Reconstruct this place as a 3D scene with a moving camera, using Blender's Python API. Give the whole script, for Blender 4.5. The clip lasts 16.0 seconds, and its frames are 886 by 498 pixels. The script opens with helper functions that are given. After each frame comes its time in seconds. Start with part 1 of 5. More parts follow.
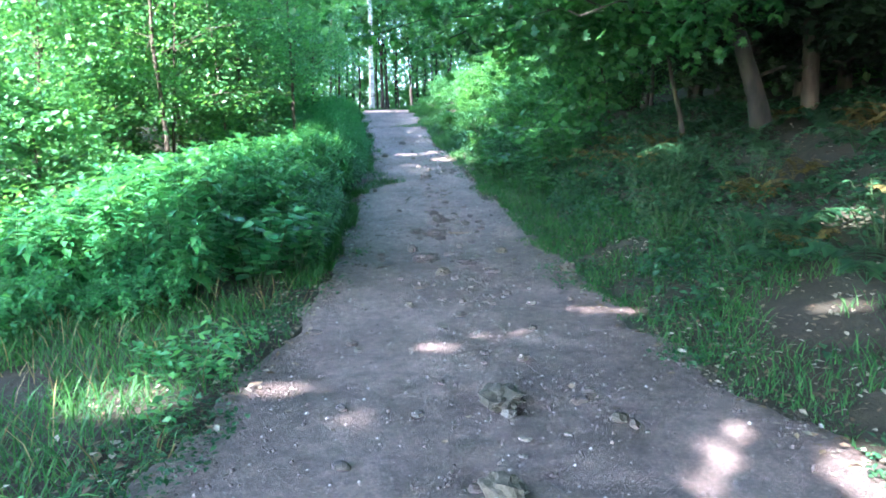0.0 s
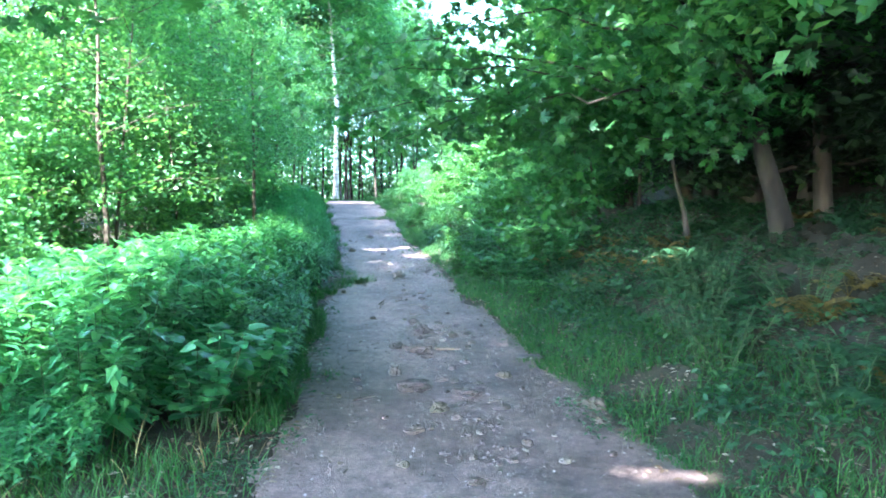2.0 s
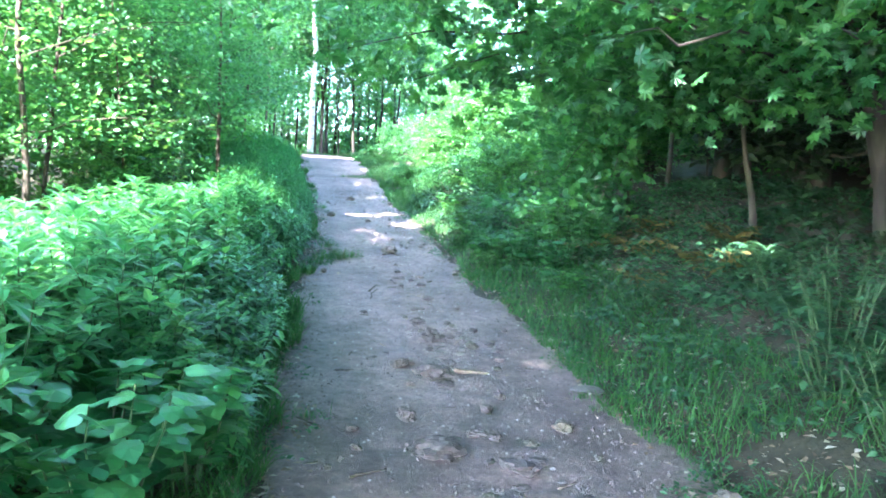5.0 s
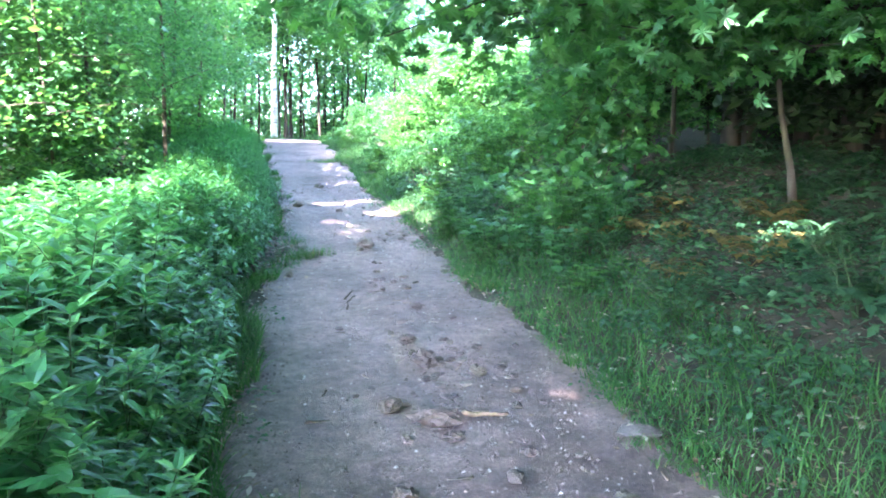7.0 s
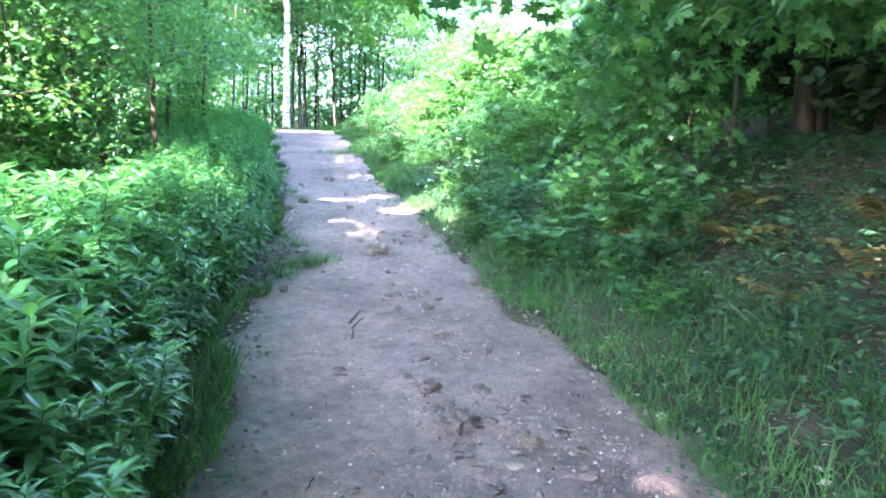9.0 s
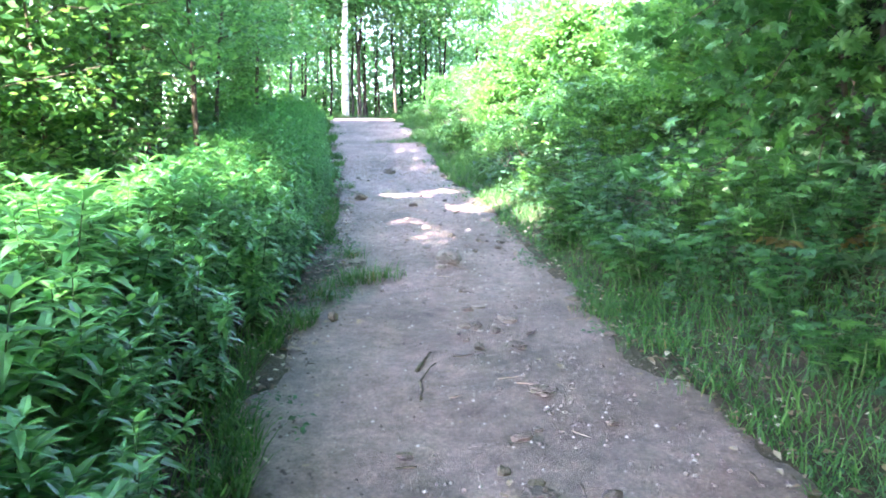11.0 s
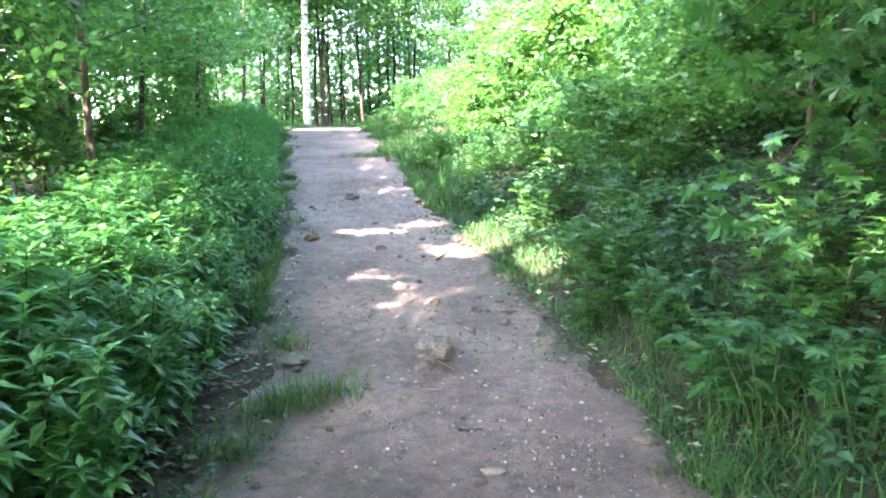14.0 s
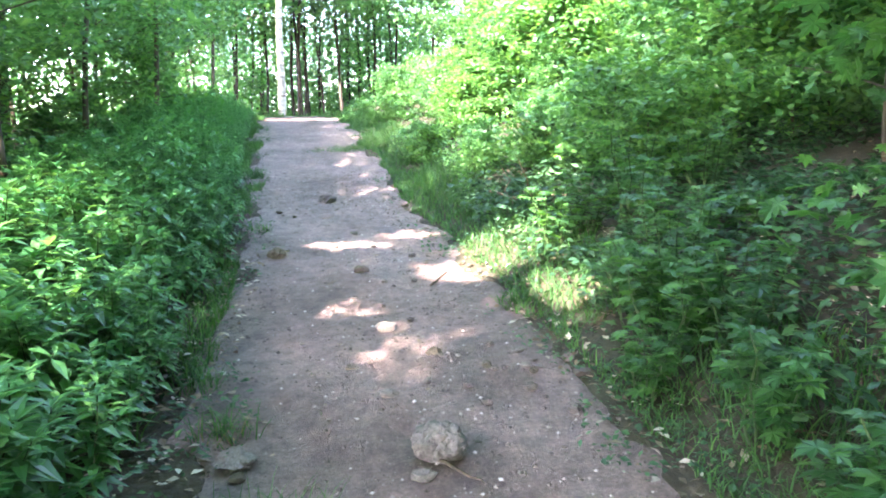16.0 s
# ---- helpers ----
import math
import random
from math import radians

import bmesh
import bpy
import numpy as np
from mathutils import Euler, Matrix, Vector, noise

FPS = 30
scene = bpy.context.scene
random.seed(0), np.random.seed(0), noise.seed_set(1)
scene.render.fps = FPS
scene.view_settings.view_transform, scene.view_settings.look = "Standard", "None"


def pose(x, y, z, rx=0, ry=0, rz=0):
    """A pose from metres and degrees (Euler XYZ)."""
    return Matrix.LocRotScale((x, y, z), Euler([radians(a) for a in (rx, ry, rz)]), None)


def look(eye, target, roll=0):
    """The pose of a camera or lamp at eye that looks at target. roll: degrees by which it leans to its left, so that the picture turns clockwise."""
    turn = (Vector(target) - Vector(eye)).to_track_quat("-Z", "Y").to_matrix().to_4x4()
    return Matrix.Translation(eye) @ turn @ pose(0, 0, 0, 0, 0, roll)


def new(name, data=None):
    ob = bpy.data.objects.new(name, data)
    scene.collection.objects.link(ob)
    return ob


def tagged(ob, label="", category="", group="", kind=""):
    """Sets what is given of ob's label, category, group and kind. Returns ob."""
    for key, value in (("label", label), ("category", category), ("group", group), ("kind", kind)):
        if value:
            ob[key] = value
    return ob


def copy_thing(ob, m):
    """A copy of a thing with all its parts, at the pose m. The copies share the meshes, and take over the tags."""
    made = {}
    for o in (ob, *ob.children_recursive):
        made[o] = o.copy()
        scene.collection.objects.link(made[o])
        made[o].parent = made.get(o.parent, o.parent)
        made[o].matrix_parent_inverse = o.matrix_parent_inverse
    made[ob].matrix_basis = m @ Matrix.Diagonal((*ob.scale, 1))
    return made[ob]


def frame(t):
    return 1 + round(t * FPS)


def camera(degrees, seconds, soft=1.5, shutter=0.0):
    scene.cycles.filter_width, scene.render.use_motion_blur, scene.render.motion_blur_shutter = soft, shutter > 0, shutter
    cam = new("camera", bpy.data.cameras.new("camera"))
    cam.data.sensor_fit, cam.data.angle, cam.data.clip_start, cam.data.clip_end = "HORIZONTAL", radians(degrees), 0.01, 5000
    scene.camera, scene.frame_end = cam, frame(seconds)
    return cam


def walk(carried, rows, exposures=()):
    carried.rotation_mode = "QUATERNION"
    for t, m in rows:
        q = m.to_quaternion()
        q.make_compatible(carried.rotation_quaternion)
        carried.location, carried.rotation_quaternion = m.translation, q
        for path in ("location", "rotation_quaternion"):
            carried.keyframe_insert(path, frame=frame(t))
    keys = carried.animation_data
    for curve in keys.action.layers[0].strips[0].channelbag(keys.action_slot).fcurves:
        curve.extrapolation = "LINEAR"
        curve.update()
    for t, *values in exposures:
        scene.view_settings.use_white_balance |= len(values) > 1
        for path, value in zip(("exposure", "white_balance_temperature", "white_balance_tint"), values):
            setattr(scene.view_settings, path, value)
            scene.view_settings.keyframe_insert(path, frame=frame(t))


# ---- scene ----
cam = camera(62.5, 16.0, 1.9)
METRES, EYE, TILT, LEAN, TURN = 12.1, 1.6, -8.0, 1.0, 0.0
ROWS = [
    (0.0, 0.0, 0.0, 0.0, 0.0, 0.0, -0.0),
    (0.5, -0.0134, 0.0294, 0.0005, 1.86, -0.07, -1.55),
    (1.0, -0.0263, 0.0563, 0.013, 1.37, 1.62, -1.38),
    (1.5, -0.026, 0.0902, 0.0173, -0.75, 4.51, -1.15),
    (2.0, -0.0266, 0.1189, 0.0241, -3.42, 7.17, -0.84),
    (2.5, -0.0387, 0.1548, 0.0278, -4.67, 5.27, -2.65),
    (3.0, -0.0433, 0.1791, 0.0319, -5.54, 3.5, -1.8),
    (3.5, -0.0441, 0.2103, 0.0414, -5.88, 3.2, -1.47),
    (4.0, -0.0485, 0.2384, 0.0422, -4.04, 3.09, -2.05),
    (4.5, -0.056, 0.2676, 0.0544, -5.93, 4.22, -3.85),
    (7.0, -0.0563, 0.4145, 0.0819, -8.1, 2.55, -0.8),
    (7.5, -0.0586, 0.4436, 0.082, -6.1, 3.96, -0.94),
    (8.0, -0.0597, 0.4739, 0.0935, -6.63, 5.02, -1.3),
    (8.5, -0.0472, 0.5095, 0.0961, -8.41, 4.25, -0.38),
    (9.0, -0.0477, 0.5383, 0.0985, -6.72, 2.0, -1.09),
    (9.5, -0.0572, 0.5717, 0.1064, -4.56, -0.47, -2.69),
    (10.0, -0.0543, 0.599, 0.1105, -3.46, -0.19, -2.11),
    (12.5, -0.0509, 0.7566, 0.1418, -0.78, 1.93, -0.54),
    (13.0, -0.0593, 0.7885, 0.1522, -1.74, 1.54, -3.87),
    (13.5, -0.0554, 0.8197, 0.1536, -4.76, 1.02, -0.74),
    (14.0, -0.0503, 0.8458, 0.1639, -4.06, 1.24, 0.45),
    (14.5, -0.0565, 0.8771, 0.171, -2.75, 3.03, 1.53),
    (15.0, -0.0587, 0.8987, 0.1767, -5.44, 3.23, -0.7),
    (15.5, -0.0511, 0.9303, 0.1822, -6.98, 2.11, -1.29),
    (16.0, -0.0514, 0.9579, 0.1864, -5.56, 0.45, 0.58),
]
walk(cam, [(t, pose(0, 0, EYE, TILT, LEAN, TURN) @ pose(METRES * x, METRES * y, METRES * z, 90 + pitch, roll, yaw)) for t, x, y, z, yaw, pitch, roll in ROWS],
     [(0.0, 4.25, 5350, 10), (1.5, 4.55, 5350, 10), (3.5, 4.85, 5350, 9), (7.0, 5.1, 5750, 21), (10.0, 5.1, 6000, 25), (12.5, 4.95, 6600, 23), (16.0, 4.8, 6750, 22)])

# ---- light ----
SUN_DIR = Vector((-0.457, -0.645, 0.613)).normalized()
world = bpy.data.worlds.new("sky")
world.use_nodes = True
scene.world = world
wn = world.node_tree.nodes
sky = wn.new("ShaderNodeTexSky")
sky.sky_type = "NISHITA"
sky.sun_disc = False
sky.sun_elevation = radians(37.8)
sky.sun_rotation = math.atan2(SUN_DIR.x, SUN_DIR.y)
world.node_tree.links.new(sky.outputs[0], wn["Background"].inputs[0])
wn["Background"].inputs[1].default_value = 0.15
sun = bpy.data.lights.new("sun", "SUN")
sun.energy, sun.angle, sun.color = 3.7, radians(0.55), (1.0, 0.9, 0.78)
sun_ob = new("sun", sun)
sun_ob.matrix_world = look(SUN_DIR * 60, (0, 0, 0))


# ---- materials ----
def material(name):
    m = bpy.data.materials.new(name)
    m.use_nodes = True
    n = m.node_tree.nodes
    return m, n, m.node_tree.links, n["Principled BSDF"]


def ramp(n, stops):
    r = n.new("ShaderNodeValToRGB")
    el = r.color_ramp.elements
    while len(el) < len(stops):
        el.new(0.5)
    for e, (p, c) in zip(el, stops):
        e.position, e.color = p, (*c, 1)
    return r


def noise_node(n, l, scale, detail=4, rough=0.6, coord="Object"):
    tc = n.new("ShaderNodeTexCoord")
    t = n.new("ShaderNodeTexNoise")
    t.inputs["Scale"].default_value, t.inputs["Detail"].default_value, t.inputs["Roughness"].default_value = scale, detail, rough
    l.new(tc.outputs[coord], t.inputs["Vector"])
    return t


def mix_rgb(n, l, a, b, fac, mode="MIX"):
    m = n.new("ShaderNodeMix")
    m.data_type, m.blend_type = "RGBA", mode
    for sock, v in ((m.inputs[0], fac), (m.inputs[6], a), (m.inputs[7], b)):
        if hasattr(v, "is_linked"):
            l.new(v, sock)
        else:
            sock.default_value = v if isinstance(v, float) else (*v, 1)
    return m.outputs[2]


def bump(n, l, height, b, strength, distance):
    u = n.new("ShaderNodeBump")
    u.inputs["Strength"].default_value, u.inputs["Distance"].default_value = strength, distance
    l.new(height, u.inputs["Height"])
    l.new(u.outputs[0], b.inputs["Normal"])


def leaf_material(name, dark, mid, light, trans, share=0.42, gloss=0.35, per_object=False):
    """Leaf: diffuse, light passing through and a waxy sheen, varied leaf by leaf."""
    m, n, l, b = material(name)
    geo = n.new("ShaderNodeNewGeometry")
    info = n.new("ShaderNodeObjectInfo")
    r = ramp(n, [(0.0, dark), (0.5, mid), (0.93, light), (1.0, tuple(c * 1.15 for c in light))])
    l.new(geo.outputs["Random Per Island"], r.inputs[0])
    big = noise_node(n, l, 1.3, 2)
    tone = ramp(n, [(0.3, (0.72, 0.78, 0.8)), (0.7, (1.15, 1.1, 1.0))])
    l.new(big.outputs[0], tone.inputs[0])
    col = mix_rgb(n, l, r.outputs[0], tone.outputs[0], 1.0, "MULTIPLY")
    if per_object:
        tone2 = ramp(n, [(0.0, (0.8, 0.85, 0.95)), (1.0, (1.15, 1.08, 0.9))])
        l.new(info.outputs["Random"], tone2.inputs[0])
        col = mix_rgb(n, l, col, tone2.outputs[0], 1.0, "MULTIPLY")
    l.new(col, b.inputs["Base Color"])
    b.inputs["Roughness"].default_value = gloss
    b.inputs["Specular IOR Level"].default_value = 0.55 if gloss < 0.42 else 0.3
    tr = n.new("ShaderNodeBsdfTranslucent")
    l.new(mix_rgb(n, l, col, trans, 1.0, "MULTIPLY"), tr.inputs["Color"])
    mx = n.new("ShaderNodeMixShader")
    mx.inputs[0].default_value = share
    l.new(b.outputs[0], mx.inputs[1])
    l.new(tr.outputs[0], mx.inputs[2])
    l.new(mx.outputs[0], n["Material Output"].inputs["Surface"])
    return m


def bark_material(name, dark, light, scale=9, spots=None):
    m, n, l, b = material(name)
    tc = n.new("ShaderNodeTexCoord")
    mp = n.new("ShaderNodeMapping")
    mp.inputs["Scale"].default_value = (1, 1, 0.25) if spots is None else (0.35, 0.35, 1.6)
    l.new(tc.outputs["Object"], mp.inputs[0])
    t = n.new("ShaderNodeTexNoise")
    t.inputs["Scale"].default_value, t.inputs["Detail"].default_value = scale, 6
    l.new(mp.outputs[0], t.inputs["Vector"])
    r = ramp(n, [(0.35, dark), (0.65, light)] if spots is None else [(0.32, spots), (0.42, dark), (0.7, light)])
    l.new(t.outputs[0], r.inputs[0])
    moss = noise_node(n, l, 2.2, 3)
    mr = ramp(n, [(0.5, (0, 0, 0)), (0.75, (0.6, 0.6, 0.6))])
    l.new(moss.outputs[0], mr.inputs[0])
    l.new(mix_rgb(n, l, r.outputs[0], (0.035, 0.045, 0.018) if spots is None else light, mr.outputs[0]), b.inputs["Base Color"])
    b.inputs["Roughness"].default_value = 0.9
    bump(n, l, t.outputs[0], b, 0.8, 0.03)
    return m


def stone_material(name, dark, light):
    m, n, l, b = material(name)
    a = noise_node(n, l, 14, 6)
    r = ramp(n, [(0.3, dark), (0.7, light)])
    l.new(a.outputs[0], r.inputs[0])
    info = n.new("ShaderNodeObjectInfo")
    tone = ramp(n, [(0.0, (0.65, 0.65, 0.68)), (1.0, (1.2, 1.15, 1.1))])
    l.new(info.outputs["Random"], tone.inputs[0])
    l.new(mix_rgb(n, l, r.outputs[0], tone.outputs[0], 1.0, "MULTIPLY"), b.inputs["Base Color"])
    b.inputs["Roughness"].default_value = 0.88
    f = noise_node(n, l, 60, 5)
    bump(n, l, f.outputs[0], b, 0.6, 0.01)
    return m


def path_material():
    """Trodden earth: damp and dry patches, grit and small pale chips."""
    m, n, l, b = material("trodden_earth")
    big = noise_node(n, l, 1.1, 7, 0.66)
    r = ramp(n, [(0.32, (0.085, 0.06, 0.056)), (0.48, (0.158, 0.113, 0.107)), (0.68, (0.245, 0.18, 0.172))])
    l.new(big.outputs[0], r.inputs[0])
    mid = noise_node(n, l, 11, 6, 0.7)
    r2 = ramp(n, [(0.3, (0.45, 0.43, 0.42)), (0.5, (0.95, 0.95, 0.95)), (0.7, (1.4, 1.37, 1.34))])
    l.new(mid.outputs[0], r2.inputs[0])
    col = mix_rgb(n, l, r.outputs[0], r2.outputs[0], 1.0, "MULTIPLY")
    sand = noise_node(n, l, 60, 3, 0.7)
    r3 = ramp(n, [(0.4, (0.78, 0.77, 0.76)), (0.5, (0.98, 0.98, 0.98)), (0.6, (1.22, 1.21, 1.2))])
    l.new(sand.outputs[0], r3.inputs[0])
    col = mix_rgb(n, l, col, r3.outputs[0], 1.0, "MULTIPLY")
    tc = n.new("ShaderNodeTexCoord")
    v = n.new("ShaderNodeTexVoronoi")
    v.inputs["Scale"].default_value = 95
    l.new(tc.outputs["Object"], v.inputs["Vector"])
    chips = ramp(n, [(0.0, (1, 1, 1)), (0.2, (1, 1, 1)), (0.26, (0, 0, 0))])
    l.new(v.outputs["Distance"], chips.inputs[0])
    sep = n.new("ShaderNodeSeparateColor")
    l.new(v.outputs["Color"], sep.inputs[0])
    pick = ramp(n, [(0.72, (0, 0, 0)), (0.8, (1, 1, 1))])
    l.new(sep.outputs[0], pick.inputs[0])
    both = mix_rgb(n, l, chips.outputs[0], pick.outputs[0], 1.0, "MULTIPLY")
    tone = ramp(n, [(0.0, (0.06, 0.05, 0.045)), (0.55, (0.12, 0.095, 0.08)), (0.75, (0.23, 0.19, 0.18)), (1.0, (0.4, 0.36, 0.345))])
    l.new(sep.outputs[1], tone.inputs[0])
    l.new(mix_rgb(n, l, col, tone.outputs[0], both), b.inputs["Base Color"])
    b.inputs["Roughness"].default_value = 0.62
    b.inputs["Specular IOR Level"].default_value = 0.5
    fine = noise_node(n, l, 55, 8, 0.8)
    add = n.new("ShaderNodeMath")
    l.new(fine.outputs[0], add.inputs[0])
    l.new(both, add.inputs[1])
    bump(n, l, add.outputs[0], b, 0.8, 0.03)
    return m


def soil_material():
    """Woodland soil under leaf litter."""
    m, n, l, b = material("litter_soil")
    a = noise_node(n, l, 6, 8, 0.7)
    r = ramp(n, [(0.3, (0.012, 0.009, 0.006)), (0.5, (0.036, 0.026, 0.018)), (0.64, (0.075, 0.05, 0.032)), (0.75, (0.03, 0.036, 0.014))])
    l.new(a.outputs[0], r.inputs[0])
    g = noise_node(n, l, 0.7, 4)
    r2 = ramp(n, [(0.4, (0.018, 0.03, 0.01)), (0.65, (0.045, 0.032, 0.022))])
    l.new(g.outputs[0], r2.inputs[0])
    l.new(mix_rgb(n, l, r.outputs[0], r2.outputs[0], 0.45), b.inputs["Base Color"])
    b.inputs["Roughness"].default_value = 0.95
    f = noise_node(n, l, 35, 6)
    bump(n, l, f.outputs[0], b, 0.9, 0.03)
    return m


M_PATH, M_SOIL = path_material(), soil_material()
M_HERB = leaf_material("herb_leaf", (0.04, 0.165, 0.07), (0.07, 0.255, 0.1), (0.13, 0.35, 0.125), (1.5, 1.3, 0.7), 0.4, 0.32, True)
M_STEM = leaf_material("herb_stem", (0.025, 0.05, 0.018), (0.035, 0.07, 0.025), (0.055, 0.085, 0.03), (1, 1, 0.7), 0.1, 0.5)
M_GRASS = leaf_material("grass_blade", (0.024, 0.08, 0.028), (0.04, 0.125, 0.04), (0.08, 0.19, 0.06), (1.6, 1.5, 0.7), 0.38, 0.55)
M_DRY = leaf_material("dry_grass_blade", (0.16, 0.13, 0.06), (0.24, 0.19, 0.09), (0.34, 0.28, 0.14), (1.2, 1.0, 0.7), 0.3, 0.6)
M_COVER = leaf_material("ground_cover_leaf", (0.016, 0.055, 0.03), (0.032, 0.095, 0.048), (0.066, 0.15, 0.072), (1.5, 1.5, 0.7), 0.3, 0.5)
M_MAPLE = leaf_material("maple_leaf", (0.028, 0.105, 0.045), (0.046, 0.16, 0.06), (0.08, 0.225, 0.075), (1.7, 1.5, 0.6), 0.5, 0.36, True)
M_TREE = leaf_material("tree_leaf", (0.042, 0.145, 0.062), (0.075, 0.23, 0.09), (0.14, 0.33, 0.125), (1.7, 1.45, 0.7), 0.48, 0.4, True)
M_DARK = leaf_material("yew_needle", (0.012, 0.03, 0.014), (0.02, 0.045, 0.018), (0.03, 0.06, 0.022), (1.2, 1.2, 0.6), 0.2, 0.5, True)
M_LITTER = leaf_material("dead_leaf", (0.11, 0.075, 0.05), (0.24, 0.175, 0.125), (0.48, 0.43, 0.38), (1, 0.8, 0.6), 0.15, 0.6)
M_ORANGE = leaf_material("withered_frond", (0.08, 0.062, 0.028), (0.14, 0.11, 0.042), (0.26, 0.2, 0.07), (1.2, 1.0, 0.5), 0.3, 0.6)
M_BARK = bark_material("grey_bark", (0.02, 0.016, 0.013), (0.075, 0.062, 0.05))
M_BARK2 = bark_material("brown_bark", (0.018, 0.014, 0.011), (0.07, 0.054, 0.043), 7)
M_MAPLE_BARK = bark_material("dark_maple_bark", (0.008, 0.006, 0.005), (0.03, 0.024, 0.02), 8)
M_BIRCH = bark_material("birch_bark", (0.26, 0.24, 0.21), (0.5, 0.47, 0.43), 5, (0.04, 0.035, 0.03))
M_TWIG = bark_material("twig_bark", (0.035, 0.026, 0.02), (0.1, 0.075, 0.055), 25)
M_DEADWOOD = bark_material("dead_wood", (0.12, 0.08, 0.055), (0.32, 0.24, 0.18), 18)
M_STONE = stone_material("grey_stone", (0.1, 0.085, 0.077), (0.27, 0.24, 0.225))
M_CLOD = stone_material("earth_clod", (0.05, 0.04, 0.038), (0.17, 0.14, 0.132))
M_PALE = stone_material("pale_stone", (0.075, 0.068, 0.066), (0.21, 0.19, 0.182))
M_MOSSY = stone_material("mossy_stone", (0.05, 0.044, 0.035), (0.15, 0.13, 0.1))


# ---- mesh building ----
def np_mesh(name, verts, tris, mat, smooth=False):
    me = bpy.data.meshes.new(name)
    verts = np.ascontiguousarray(verts, dtype=np.float32).reshape(-1, 3)
    tris = np.ascontiguousarray(tris, dtype=np.int32)
    k = tris.shape[1]
    me.vertices.add(len(verts))
    me.vertices.foreach_set("co", verts.ravel())
    me.loops.add(tris.size)
    me.loops.foreach_set("vertex_index", tris.ravel())
    me.polygons.add(len(tris))
    me.polygons.foreach_set("loop_start", np.arange(0, tris.size, k, dtype=np.int32))
    me.polygons.foreach_set("use_smooth", np.full(len(tris), smooth))
    me.update(calc_edges=True)
    me.materials.append(mat)
    return me


def unit(a):
    return a / np.maximum(np.linalg.norm(a, axis=-1, keepdims=True), 1e-9)


class Template:
    def __init__(self, verts, tris):
        self.v, self.f = np.array(verts, float), np.array(tris, int)


def join(parts):
    v, f, k = [], [], 0
    for a, b in parts:
        v.append(a)
        f.append(b + k)
        k += len(a)
    return np.concatenate(v), np.concatenate(f)


def strew(tp, places, along, normal, size, width=None):
    """Copies of a leaf at many places: verts and triangles of one mesh."""
    a = unit(along)
    b = unit(np.cross(normal, a))
    c = np.cross(a, b)
    size = np.asarray(size, float).reshape(-1, 1, 1)
    w = size if width is None else np.asarray(width, float).reshape(-1, 1, 1)
    t = tp.v[None]
    v = places[:, None] + t[..., :1] * size * a[:, None] + t[..., 1:2] * w * b[:, None] + t[..., 2:] * size * c[:, None]
    f = tp.f[None] + (np.arange(len(places)) * len(tp.v))[:, None, None]
    return v.reshape(-1, 3), f.reshape(-1, 3)


OVAL = Template([(0, 0, 0), (0.42, 0.27, 0.05), (0.42, -0.27, 0.05), (1, 0, -0.1), (0.45, 0, 0)], [(0, 4, 1), (1, 4, 3), (0, 2, 4), (2, 3, 4)])
LANCE = Template(
    [(0, 0, 0), (0.3, 0, -0.01), (0.68, 0, -0.07), (1, 0, -0.2), (0.28, 0.165, 0.03), (0.66, 0.12, -0.03), (0.28, -0.165, 0.03), (0.66, -0.12, -0.03)],
    [(0, 1, 4), (4, 1, 5), (1, 2, 5), (5, 2, 3), (0, 6, 1), (6, 7, 1), (1, 7, 2), (7, 3, 2)])
LANCE_FAR = Template([(0, 0, 0), (0.4, 0.19, 0.04), (0.4, -0.19, 0.04), (1, 0, -0.2), (0.42, 0, -0.01)], [(0, 4, 1), (1, 4, 3), (0, 2, 4), (2, 3, 4)])
BLADE = Template(
    [(0, 0.5, 0), (0, -0.5, 0), (0.4, 0.42, 0.02), (0.4, -0.42, 0.02), (0.75, 0.28, -0.09), (0.75, -0.28, -0.09), (1, 0, -0.3)],
    [(0, 1, 3), (0, 3, 2), (2, 3, 5), (2, 5, 4), (4, 5, 6)])
MAPLE = Template(
    [(0.3, 0, 0), (0, 0.03, 0), (0.02, 0.32, -0.03), (0.2, 0.24, 0.02), (0.33, 0.52, -0.06), (0.46, 0.24, 0.02), (0.72, 0.33, -0.05), (0.7, 0.14, 0.01),
     (1.0, 0, -0.1), (0.7, -0.14, 0.01), (0.72, -0.33, -0.05), (0.46, -0.24, 0.02), (0.33, -0.52, -0.06), (0.2, -0.24, 0.02), (0.02, -0.32, -0.03), (0, -0.03, 0)],
    [(0, i + 1, i) for i in range(1, 15)])
BROAD = Template(
    [(0.45, 0, 0.02), (0, 0, 0), (0.08, 0.3, -0.03), (0.4, 0.4, -0.02), (0.75, 0.26, -0.06), (1, 0, -0.16), (0.75, -0.26, -0.06), (0.4, -0.4, -0.02), (0.08, -0.3, -0.03)],
    [(0, i + 1, i) for i in range(1, 8)] + [(0, 1, 8)])


